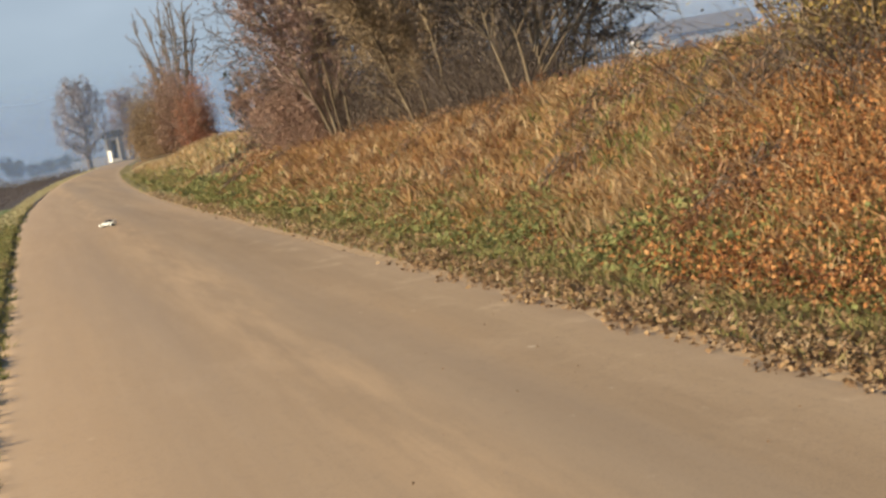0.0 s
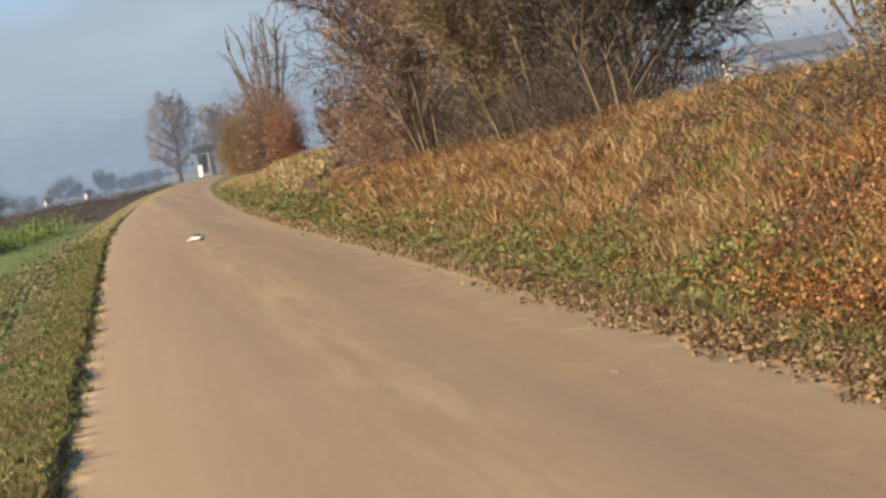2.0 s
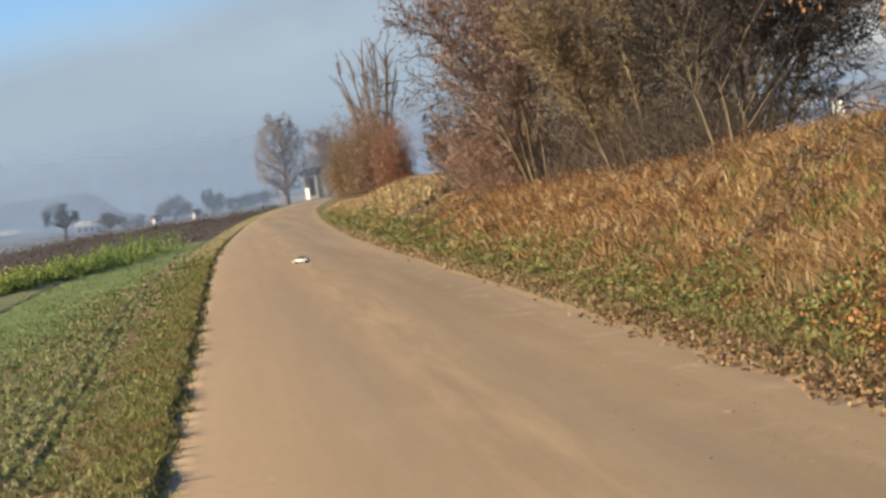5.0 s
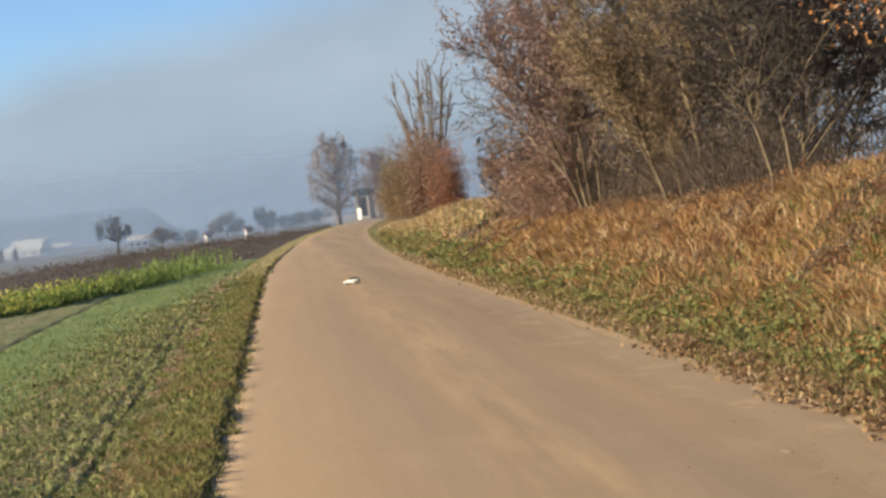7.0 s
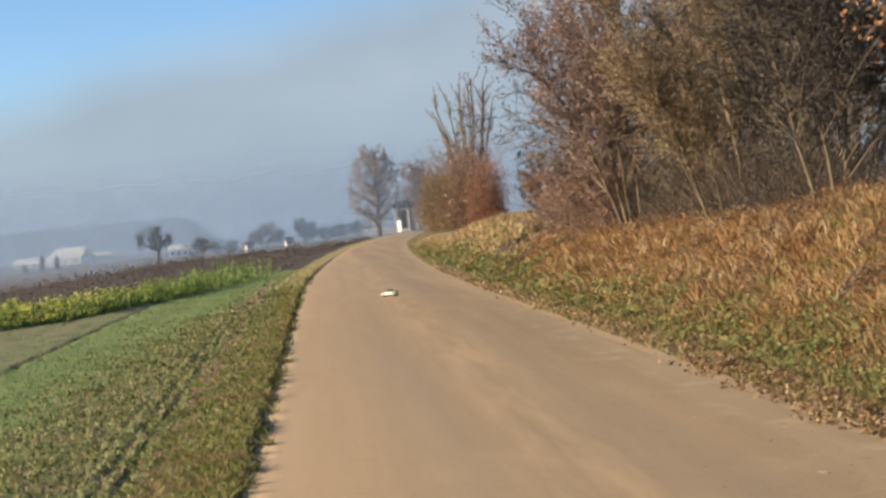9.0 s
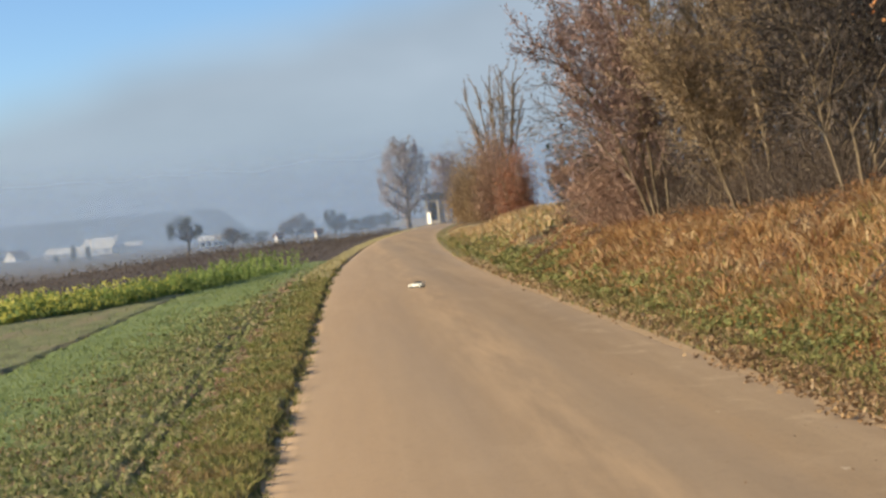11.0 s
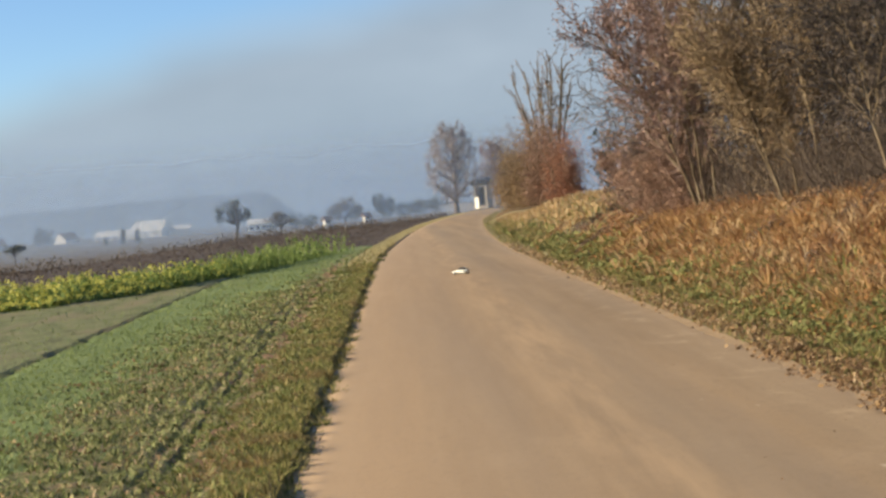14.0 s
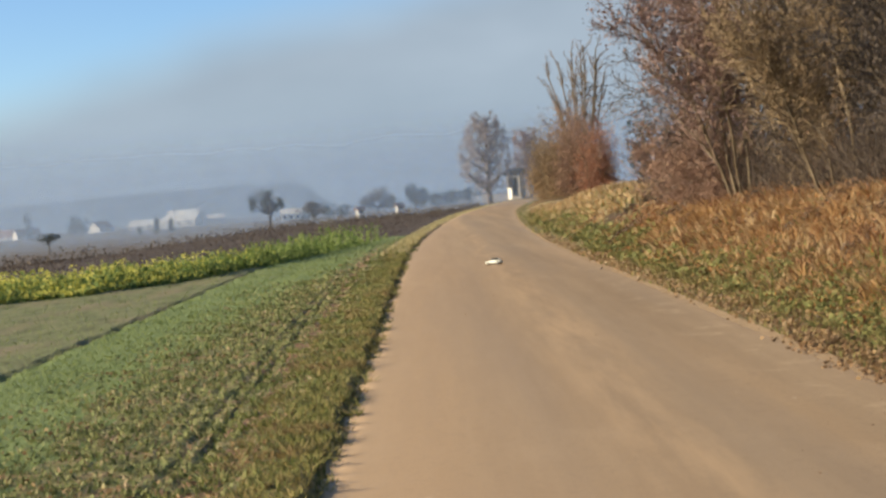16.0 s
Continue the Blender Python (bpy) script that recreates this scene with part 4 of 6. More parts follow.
# the pale grassy mound past the gully, and dry grass along the far field edge
x, y, u = scatter(30000, HALF + 0.3, HALF + 5.5, 37, 100)
k = (rng.uniform(0, 0.8, len(x)) > gully(u, y)) & ((y > 42) | (u < HALF + 1.3))
x, y = x[k], y[k]
g = blades(on_land(x, y, -0.02), rng.uniform(0.05, 0.14, len(x)), rng.uniform(0.014, 0.03, len(x)), rng.uniform(0.4, 1.6, len(x)), lean=np.array([-0.3, 0, 0]))
x, y, u = scatter(3500, -2.4, -1.72, 42, 180)
g = joined(g, blades(on_land(x, y), rng.uniform(0.04, 0.10, len(x)), rng.uniform(0.03, 0.06, len(x)), rng.uniform(0.2, 1.1, len(x))))
x, y, u = scatter(2600, HALF + 1.2, HALF + 5.0, 36, 44)
k = (worn(u, y) > 0.3) & (rng.uniform(0, 1, len(x)) < 0.6)
g = joined(g, blades(on_land(x[k], y[k]), rng.uniform(0.04, 0.12, k.sum()), rng.uniform(0.02, 0.04, k.sum()), rng.uniform(0.4, 1.6, k.sum())))
stuff("mound_grass", np_mesh("mound_grass", *g, L_MOUND), "pale olive-yellow grass on a mound", "grass")

# the bank: dry grass, rust-coloured leaves and brambles
def bank_places(n, u0, u1, y0, y1, power=1.0):
    return scatter(n, u0, u1, y0, y1, power)


x, y, u = bank_places(43000, HALF + 0.85, HALF + 5.0, 3.5, 100)
dense = np.clip(0.62 + 0.4 * wob(x, y, 2.1, 0.7), 0.2, 1) * (1 - 0.9 * worn(u, y)) * (1 - 0.88 * smooth(42.5, 46, y - (u - HALF - 1.5)))
k = rng.uniform(0, 1, len(x)) < dense
x, y, u = x[k], y[k], u[k]
h = rng.uniform(0.06, 0.22, len(x)) * np.clip(0.8 + 0.35 * wob(x, y, 1.3, 2.0), 0.4, 1.3) * trodden(y)
g = blades(on_land(x, y, -0.02), h, rng.uniform(0.010, 0.022, len(x)) * far_scale(y), rng.uniform(0.3, 1.8, len(x)), lean=np.array([-0.25, 0, 0]))
# tussocks whose blades arch outwards
cx, cy, cu = bank_places(2500, HALF + 1.0, HALF + 4.6, 4, 75)
k = (worn(cu, cy) < 0.3) & (cy < 43 + (cu - HALF - 1.5))
cx, cy = cx[k], cy[k]
g2 = tussocks(cx, cy, 24, (0.10, 0.22), (0.008, 0.016), 1.6, rng.uniform(0.6, 1.4, len(cx)) * np.clip(far_scale(cy, 22), 1, 2) * trodden(cy))
g = joined(g, g2)
stuff("bank_dry_grass", np_mesh("bank_dry_grass", *g, L_DRY), "dry brown grass on the bank", "grass")
x, y, u = bank_places(22000, HALF + 0.7, HALF + 5.0, 7, 95)
k = (patchy(x, y, 3.7, 4.0, -0.2) | (y > 16) & (rng.uniform(0, 1, len(x)) < 0.3) | (y > 43) & (rng.uniform(0, 1, len(x)) < 0.85)) & (worn(u, y) < 0.4)
x, y = x[k], y[k]
g = blades(on_land(x, y), rng.uniform(0.10, 0.25, len(x)) * trodden(y), rng.uniform(0.010, 0.02, len(x)) * far_scale(y), rng.uniform(0.3, 1.5, len(x)), lean=np.array([-0.2, 0, 0]))
cx, cy, cu = bank_places(900, HALF + 0.9, HALF + 4.6, 6, 42)
k = (wob(cx, cy, 2.3, 7.0) > -0.05) & (worn(cu, cy) < 0.3)
g = joined(g, tussocks(cx[k], cy[k], 16, (0.12, 0.25), (0.008, 0.015), 1.1, rng.uniform(0.6, 1.25, k.sum()) * trodden(cy[k])))
x, y, u = bank_places(26000, HALF + 0.9, HALF + 4.8, 9, 40)
k = (wob(x, y, 6.5, 3.4) + 0.5 * wob(x, y, 2.4, 1.2) > 0.22) & (worn(u, y) < 0.3)
x, y = x[k], y[k]
g = joined(g, blades(on_land(x, y), rng.uniform(0.10, 0.24, len(x)) * trodden(y), rng.uniform(0.009, 0.017, len(x)) * far_scale(y), rng.uniform(0.3, 1.4, len(x)), lean=np.array([-0.2, 0, 0])))
stuff("bank_tall_grass", np_mesh("bank_tall_grass", *g, L_TAN), "bleached tall grass on the bank", "grass")
x, y, u = bank_places(150000, HALF + 0.45, HALF + 4.2, 3.5, 45)
amount = np.clip(0.11 - 0.16 * wob(x, y, 6.5, 3.4) * smooth(8, 12, y) + 0.85 * smooth(12, 8.5, y - (u - HALF - 1.5)) + 0.22 * wob(x, y, 2.6, 1.7) * smooth(8, 11, y), 0.01, 0.95) * (1 - worn(u, y))
amount = amount * (1 - 0.85 * smooth(HALF + 2.3, HALF + 2.9, u) * smooth(10.5, 12, y) * smooth(19, 17, y) * np.clip(0.7 + 0.8 * wob(x, y, 1.9, 2.0), 0, 1))
k = rng.uniform(0, 1, len(x)) < amount
x, y = x[k], y[k]
g = leaves(on_land(x, y) + np.c_[np.zeros((len(x), 2)), rng.uniform(0.02, 0.22, len(x)) * trodden(y)], rng.uniform(0.016, 0.036, len(x)) * far_scale(y, 24), 0.25)
stuff("rust_leaves", np_mesh("rust_leaves", *g, L_RUST), "rust-orange dead leaves on low bramble", "leaves")
x, y, u = bank_places(34000, HALF + 0.8, HALF + 4.5, 4, 70)
k = (patchy(x, y, 2.4, 6.0, -0.5) & (wob(x, y, 6.5, 3.4) < 0.3) | (y > 17) & (rng.uniform(0, 1, len(x)) < 0.5)) & (y < 42)
x, y = x[k], y[k]
g = leaves(on_land(x, y) + np.c_[np.zeros((len(x), 2)), rng.uniform(0.02, 0.26, len(x)) * trodden(y)], rng.uniform(0.017, 0.038, len(x)) * far_scale(y, 18), 0.3)
stuff("bramble_leaves", np_mesh("bramble_leaves", *g, L_WITHER), "withered purple-brown bramble on the bank", "bramble")
def bramble(x0, y0, wide, high, seed, leaf, label):
    """A low tangle of arching canes with withered leaves."""
    rnd = random.Random(seed)
    t = thing("bramble_bush", label, "bush", "brambles on the bank", at=foot(x0, y0))
    seg = []
    for k in range(26):
        a, ln = rnd.uniform(0, 6.28), wide * rnd.uniform(0.5, 1.1)
        pts = [Vector((math.cos(a) * ln * s, math.sin(a) * ln * s, high * (1.1 * s - 1.15 * s * s) * 3.2 * rnd.uniform(0.8, 1.1) - 0.05)) for s in (0, 0.25, 0.5, 0.75, 0.95)]
        for p0, p1 in zip(pts, pts[1:]):
            z0 = 0.62 * p0.x
            z1 = 0.62 * p1.x
            seg.append((p0.x, p0.y, p0.z + z0, p1.x, p1.y, p1.z + z1, 0.006, 0.004))
    tagged(part("cane_tangle", np_mesh("cane_tangle", *tubes(seg, 3), M_TWIG_DEEP), t), kind="stuff")
    v_, t_ = puffs(int(700 * wide * wide) + 200, [(0, 0, high * 0.4, wide, wide, high * 0.4)], (0.018, 0.042), seed, 1.5)
    v_[:, 2] += 0.62 * v_[:, 0]
    tagged(part("foliage", np_mesh("foliage", v_, t_, leaf), t), kind="stuff")


x, y, u = bank_places(9000, HALF + 0.8, HALF + 4.5, 5, 60)
k = patchy(x, y, 2.9, 9.0, -0.1) & (worn(u, y) < 0.3)
x, y = x[k], y[k]
g = blades(on_land(x, y), rng.uniform(0.09, 0.22, len(x)), rng.uniform(0.012, 0.02, len(x)) * far_scale(y), rng.uniform(0.2, 1.3, len(x)))
x, y, u = bank_places(7000, HALF + 2.1, HALF + 4.4, 11, 18)
k = rng.uniform(0, 1, len(x)) < np.clip(0.6 + 0.8 * wob(x, y, 1.9, 2.0), 0, 1)
x, y = x[k], y[k]
g = joined(g, blades(on_land(x, y), rng.uniform(0.06, 0.16, len(x)), rng.uniform(0.010, 0.016, len(x)), rng.uniform(0.2, 1.3, len(x))))
x, y, u = bank_places(5000, HALF + 1.5, HALF + 2.9, 10.5, 15.5)
k = rng.uniform(0, 1, len(x)) < np.clip(0.45 + 0.9 * wob(x, y, 1.3, 8.0), 0, 1)
x, y = x[k], y[k]
g = joined(g, blades(on_land(x, y), rng.uniform(0.08, 0.18, len(x)), rng.uniform(0.009, 0.016, len(x)), rng.uniform(0.2, 1.3, len(x))))
x, y, u = bank_places(6000, HALF + 3.0, HALF + 4.8, 12.5, 18)
k = rng.uniform(0, 1, len(x)) < np.clip(0.55 + 0.8 * wob(x, y, 1.1, 3.0), 0, 1)
x, y = x[k], y[k]
g = joined(g, blades(on_land(x, y), rng.uniform(0.06, 0.17, len(x)), rng.uniform(0.010, 0.017, len(x)), rng.uniform(0.2, 1.3, len(x))))
stuff("bank_green_grass", np_mesh("bank_green_grass", *g, L_GREEN), "tufts of green grass on the bank", "grass")

for k, (x0, y0, wide, high) in enumerate([(4.1, 9.6, 0.5, 0.35), (4.9, 11.5, 0.7, 0.4), (4.3, 13.5, 0.6, 0.35), (5.2, 15.2, 0.7, 0.4), (4.2, 17.5, 0.5, 0.3), (4.9, 18.6, 0.6, 0.35),
                                           (4.6, 21.5, 0.6, 0.35), (4.2, 24.5, 0.6, 0.35), (4.7, 27.0, 0.7, 0.4), (4.1, 30.0, 0.6, 0.35), (4.6, 33.0, 0.7, 0.4), (3.9, 35.6, 0.5, 0.3),
                                           (4.7, 7.6, 0.6, 0.4), (5.0, 12.6, 0.7, 0.4), (4.5, 11.4, 0.6, 0.35), (5.4, 11.6, 0.7, 0.4), (5.2, 13.9, 0.6, 0.35), (4.6, 14.6, 0.6, 0.35), (5.6, 9.2, 0.7, 0.45), (4.0, 44.6, 0.4, 0.3)]):
    bramble(x0, y0, wide, high * 0.8, 300 + k, L_PURPLE if k % 3 else L_BROWN, "withered purple-brown bramble on the bank" if k % 3 else "withered brown bramble on the bank")

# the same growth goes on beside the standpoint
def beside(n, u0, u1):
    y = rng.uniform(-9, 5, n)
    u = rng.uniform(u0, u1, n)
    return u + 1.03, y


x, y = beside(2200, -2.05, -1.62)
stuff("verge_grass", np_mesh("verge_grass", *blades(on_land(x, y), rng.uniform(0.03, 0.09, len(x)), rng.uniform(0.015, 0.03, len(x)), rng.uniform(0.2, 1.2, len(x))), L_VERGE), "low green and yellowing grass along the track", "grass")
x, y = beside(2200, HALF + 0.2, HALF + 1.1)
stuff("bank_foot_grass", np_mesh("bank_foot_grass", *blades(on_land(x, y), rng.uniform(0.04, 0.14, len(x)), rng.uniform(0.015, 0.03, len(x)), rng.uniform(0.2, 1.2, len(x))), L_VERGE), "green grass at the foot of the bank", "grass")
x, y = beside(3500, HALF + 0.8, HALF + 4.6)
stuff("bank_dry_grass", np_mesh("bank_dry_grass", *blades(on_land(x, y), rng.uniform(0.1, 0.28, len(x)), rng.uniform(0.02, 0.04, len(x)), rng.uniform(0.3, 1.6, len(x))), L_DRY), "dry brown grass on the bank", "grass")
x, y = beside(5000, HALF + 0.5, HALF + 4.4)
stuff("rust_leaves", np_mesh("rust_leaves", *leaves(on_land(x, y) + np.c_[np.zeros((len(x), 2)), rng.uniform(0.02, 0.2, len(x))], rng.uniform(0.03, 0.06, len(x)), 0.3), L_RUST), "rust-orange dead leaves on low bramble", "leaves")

# ---- trees and shrubs ----
def grow(rnd, p, d, length, radius, level, spec, out, tips):
    """One branch as a run of short pieces, with branches of the next level along it."""
    n = spec["pieces"][level]
    r_end = radius * spec["taper"][level]
    jit, lift = spec["jitter"][level], spec["lift"][level]
    step, bend = length / n, spec.get("bend", (0, 0)) if level == 0 else (0, 0)
    p, d = Vector(p), Vector(d).normalized()
    for k in range(n):
        d = (d + Vector((rnd.gauss(0, jit) + bend[0], rnd.gauss(0, jit) + bend[1], rnd.gauss(0, jit) + lift))).normalized()
        q = p + d * step
        ra, rb = radius + (r_end - radius) * k / n, radius + (r_end - radius) * (k + 1) / n
        out[level].append((*p, *q, ra, rb))
        if level + 1 < len(spec["pieces"]):
            along = (k + 1) / n
            if along >= spec["bare"][level]:
                count = spec["children"][level]
                count = int(count) + (rnd.random() < count - int(count))
                for _ in range(count):
                    axis = d.orthogonal().normalized()
                    axis.rotate(Matrix.Rotation(rnd.uniform(0, 2 * math.pi), 3, d))
                    nd = (d * math.cos(a := radians(rnd.gauss(spec["angle"][level], 9))) + axis * math.sin(a)).normalized()
                    grow(rnd, p.lerp(q, rnd.random()), nd, length * spec["ratio"][level] * rnd.uniform(0.6, 1.15) * (1.15 - 0.5 * along), rb * 0.6,
                         level + 1, spec, out, tips)
        p = q
        if level >= len(spec["pieces"]) - 2:
            tips.append(tuple(p))


SHRUB = dict(pieces=[8, 5, 3, 2], taper=[0.3, 0.35, 0.35, 0.4], jitter=[0.12, 0.14, 0.15, 0.16], lift=[0.01, 0.03, 0.02, 0.0], bare=[0.12, 0.1, 0.0, 0],
             children=[2.2, 1.9, 1.5, 0], angle=[38, 38, 38, 0], ratio=[0.46, 0.5, 0.55, 0])
SPARSE = dict(SHRUB, children=[2.0, 1.7, 1.3, 0])
BUSHY = dict(SHRUB, pieces=[9, 5, 4, 2], bare=[0.22, 0.1, 0, 0], children=[2.6, 2.2, 1.5, 0], ratio=[0.40, 0.5, 0.5, 0])


def tree(name, base, stems, spec, bark, twig, seed, label, category="tree", leaf=None, n_leaf=0, leaf_size=(0.03, 0.06), spread=0.12, min_r=0.006, group="", leaf_from=0.0, inner=()):
    """stems: rows of way, length, radius, offset of the foot and, if it curves, its bend; inner: blobs of leaves inside
    the crown, dark in the thorn shrubs to stand in for shade, as puffs() takes them, with their number, sizes and
    material.
    """
    rnd = random.Random(seed)
    t = thing(name, label, category, group, at=base)
    fine, tips = [], []
    for way, length, radius, off, *bend in stems:
        out = [[] for _ in spec["pieces"]]
        grow(rnd, (off[0], off[1], off[2] if len(off) > 2 else -0.15), way, length, radius, 0, dict(spec, bend=bend[0]) if bend else spec, out, tips)
        part("stem" if len(stems) > 1 else "trunk", np_mesh("stem", *tubes(out[0] + out[1], 6), bark, smooth=True), t)
        fine += [(*s[:6], max(s[6], min_r), max(s[7], min_r * 0.7)) for lv in out[2:] for s in lv]
    tagged(part("crown", np_mesh("crown", *tubes(fine, 3), twig), t), kind="stuff")
    if leaf:
        tp = np.array([p for p in tips if p[2] >= leaf_from])
        pick = tp[rng.integers(0, len(tp), n_leaf)] + rng.normal(0, spread, (n_leaf, 3))
        tagged(part("foliage", np_mesh("foliage", *leaves(pick, rng.uniform(*leaf_size, n_leaf), 0.15), leaf), t), kind="stuff")
    if inner:
        blobs, count, size, mat = inner
        tagged(part("inner_foliage", np_mesh("inner_foliage", *puffs(count, blobs, size, seed + 500, 1.8), mat), t), kind="stuff")
    return t


def fan(rnd, n, length, radius, lean=(0, 0), open_=0.4, foot_r=0.25):
    """n stems that spread from one stool."""
    rows = []
    for k in range(n):
        a = rnd.uniform(0, 2 * math.pi)
        o = open_ * rnd.uniform(0.3, 1.0)
        rows.append(((lean[0] + math.cos(a) * o, lean[1] + math.sin(a) * o, 1.0), length * rnd.uniform(0.75, 1.1), radius * rnd.uniform(0.6, 1.1),
                     (math.cos(a) * foot_r * rnd.random(), math.sin(a) * foot_r * rnd.random())))
    return rows


R = random.Random(3)
# the large shrub tree that leans out over the track
tree("hazel_tree", foot(5.22, 30.3), [((-0.15, -0.1, 1), 3.9, 0.040, (0, 0), (-0.050, 0)), ((-0.16, 0.2, 1), 4.3, 0.028, (0.05, 0.1), (-0.036, 0.01)), ((-0.08, -0.3, 1), 4.6, 0.026, (0.10, 0.0), (-0.018, 0)),
                                      ((0.0, 0.0, 1), 4.8, 0.028, (0.22, -0.1), (-0.006, 0)), ((0.16, -0.1, 1), 4.8, 0.026, (0.28, 0.0), (0.01, 0)), ((0.30, 0.0, 1), 4.5, 0.024, (0.32, 0.0), (0.02, 0))],
     dict(BUSHY, bare=[0.32, 0.12, 0, 0], jitter=[0.05, 0.12, 0.15, 0.16], angle=[33, 35, 38, 0], lift=[0.0, 0.05, 0.03, 0.0], children=[2.7, 2.2, 1.5, 0], ratio=[0.42, 0.5, 0.5, 0]), M_BARK, M_TWIG_PINK, 11, "bare multi-stemmed shrub tree with a few faded leaves", leaf=L_PINK, n_leaf=9000, leaf_size=(0.035, 0.068), spread=0.07, leaf_from=1.2)
for k, (x0, y0, hh) in enumerate([(5.3, 31.8, 1.7), (5.2, 33.6, 1.8), (5.5, 36.2, 1.6), (5.9, 37.0, 2.0)]):
    tree("dogwood_shrub", foot(x0, y0), fan(R, 3, hh, 0.012, (0.0, 0), 0.5, 0.5), SPARSE, M_TWIG_RED, M_TWIG_RED, 60 + k, "reddish leafless shrub on the bank", "shrub",
         leaf=L_DULL, n_leaf=2200, leaf_size=(0.035, 0.065), group="shrubs on the bank")
# shade within the thicket is put into dark twigs and dark inner leaves
for k, (x0, y0, hh, tw, lf, nl, inner_n, lab) in enumerate([
        (6.0, 28.2, 4.4, M_TWIG_DEEP, L_UMBER, 1200, 4500, "dense brown thorn shrub on the bank, coloured dark for its shade"),
        (6.35, 27.2, 4.6, M_TWIG_OLIVE, L_RUSSET, 1500, 1500, "dense olive-brown leafless shrub on the bank"),
        (6.7, 26.0, 4.6, M_TWIG_DEEP, L_BROWN, 1200, 2600, "dense brown thorn shrub on the bank, coloured dark for its shade"),
        (6.5, 23.4, 4.4, M_TWIG_DEEP, L_UMBER, 1200, 6000, "dense brown thorn shrub on the bank, coloured dark for its shade"),
        (6.2, 21.2, 4.2, M_TWIG_DEEP, L_UMBER, 1200, 4500, "dense brown thorn shrub on the bank, coloured dark for its shade"),
        (5.75, 33.4, 4.7, M_TWIG_DEEP, L_UMBER, 1200, 4500, "dense brown thorn shrub on the bank, coloured dark for its shade"),
        (5.85, 31.6, 4.9, M_TWIG_DEEP, L_UMBER, 1200, 4500, "dense brown thorn shrub on the bank, coloured dark for its shade")]):
    tree("thorn_shrub", foot(x0, y0), fan(R, 5 if k < 5 else 3, hh, 0.022, (0.06, 0), 0.36, 0.6), SPARSE, M_BARK, tw, 70 + k, lab, "shrub", leaf=lf, n_leaf=nl, leaf_size=(0.03, 0.065),
         group="shrubs on the bank", inner=([(0, 0, 1.0, 0.8, 0.8, 0.9), (0.1, 0, 2.1, 0.9, 0.9, 0.9), (0.1, 0, 3.0, 0.8, 0.8, 0.6)], inner_n, (0.03, 0.07), lf if lf == L_UMBER else L_BROWN))
tree("willow_shrub", foot(5.8, 24.0), [((-0.28, -0.1, 1), 3.6, 0.026, (-0.50, 0), (-0.02, 0)), ((-0.46, 0.0, 1), 2.6, 0.020, (-0.42, 0), (-0.01, 0)), ((-0.20, -0.2, 1), 3.0, 0.020, (-0.30, 0.05), (-0.02, 0)),
                                        ((-0.08, 0.2, 1), 4.4, 0.030, (0.05, 0.1), (-0.02, 0)), ((0.05, -0.1, 1), 4.4, 0.026, (0.1, 0), (0.0, 0)), ((0.25, 0.1, 1), 4.2, 0.024, (0.15, 0), (0.02, 0))],
     dict(BUSHY, bare=[0.28, 0.1, 0, 0], jitter=[0.05, 0.12, 0.15, 0.16], angle=[30, 33, 36, 0], children=[2.4, 2.0, 1.4, 0]), M_BARK, M_TWIG_OLIVE, 15, "dense olive-brown leafless shrub on the bank", "shrub", leaf=L_RUSSET, n_leaf=3200, leaf_size=(0.025, 0.055), spread=0.08, group="shrubs on the bank")
tree("elder_tree", foot(5.70, 18.7), [((-0.13, 0.05, 1), 2.9, 0.026, (-0.18, 0), (-0.010, 0)), ((-0.17, 0, 1), 2.7, 0.022, (-0.40, 0.05), (-0.012, 0)),
                                     ((0.12, 0.1, 1), 2.8, 0.016, (-0.06, 0.02, 0.35), (0.07, 0)), ((0.3, 0.1, 1), 2.6, 0.014, (-0.08, 0.02, 0.45), (0.12, 0)), ((0.55, -0.1, 1), 2.2, 0.012, (-0.04, 0.01, 0.25), (0.12, 0)), ((0.05, 0.3, 1), 2.9, 0.017, (-0.11, 0.03, 0.6), (0.02, 0)), ((0.55, 0.1, 1), 2.5, 0.014, (-0.06, 0.02, 0.4), (0.07, 0)), ((0.8, 0.2, 1), 2.3, 0.012, (-0.05, 0.02, 0.3), (0.05, 0)), ((0.45, 0.25, 1), 2.9, 0.014, (-0.1, 0.03, 0.5), (0.03, 0))],
     dict(BUSHY, bare=[0.30, 0.1, 0, 0], jitter=[0.075, 0.14, 0.17, 0.18], children=[2.55, 2.15, 1.45, 0], angle=[46, 44, 42, 0], ratio=[0.46, 0.5, 0.5, 0]),
     M_BARK, M_TWIG_DARK, 18, "pale-stemmed leaning tree with dark bare twigs", leaf=L_UMBER, n_leaf=1500, leaf_size=(0.025, 0.05), spread=0.08, min_r=0.005,
     inner=([(-0.5, 0.9, 1.9, 0.8, 0.5, 0.5), (-0.1, 0.9, 2.3, 0.8, 0.5, 0.5)], 900, (0.025, 0.05), L_UMBER))
t = tree("maple_shrub", foot(5.45, 10.1), fan(R, 7, 2.0, 0.014, (0.1, 0), 0.7, 0.5), SPARSE, M_BARK, M_TWIG_OLIVE, 20, "shrub with yellow-green and orange autumn leaves", "shrub",
     leaf=L_YELLOW, n_leaf=8000, leaf_size=(0.022, 0.048))
tagged(part("foliage", np_mesh("foliage", *puffs(7000, [(0.1, -0.1, 0.35, 0.95, 0.9, 0.5), (0.6, -0.2, 0.8, 0.7, 0.6, 0.6), (0.1, 0, 0.8, 0.7, 0.7, 0.5)], (0.022, 0.045), 142, 1.4), L_YELLOW), t), kind="stuff")
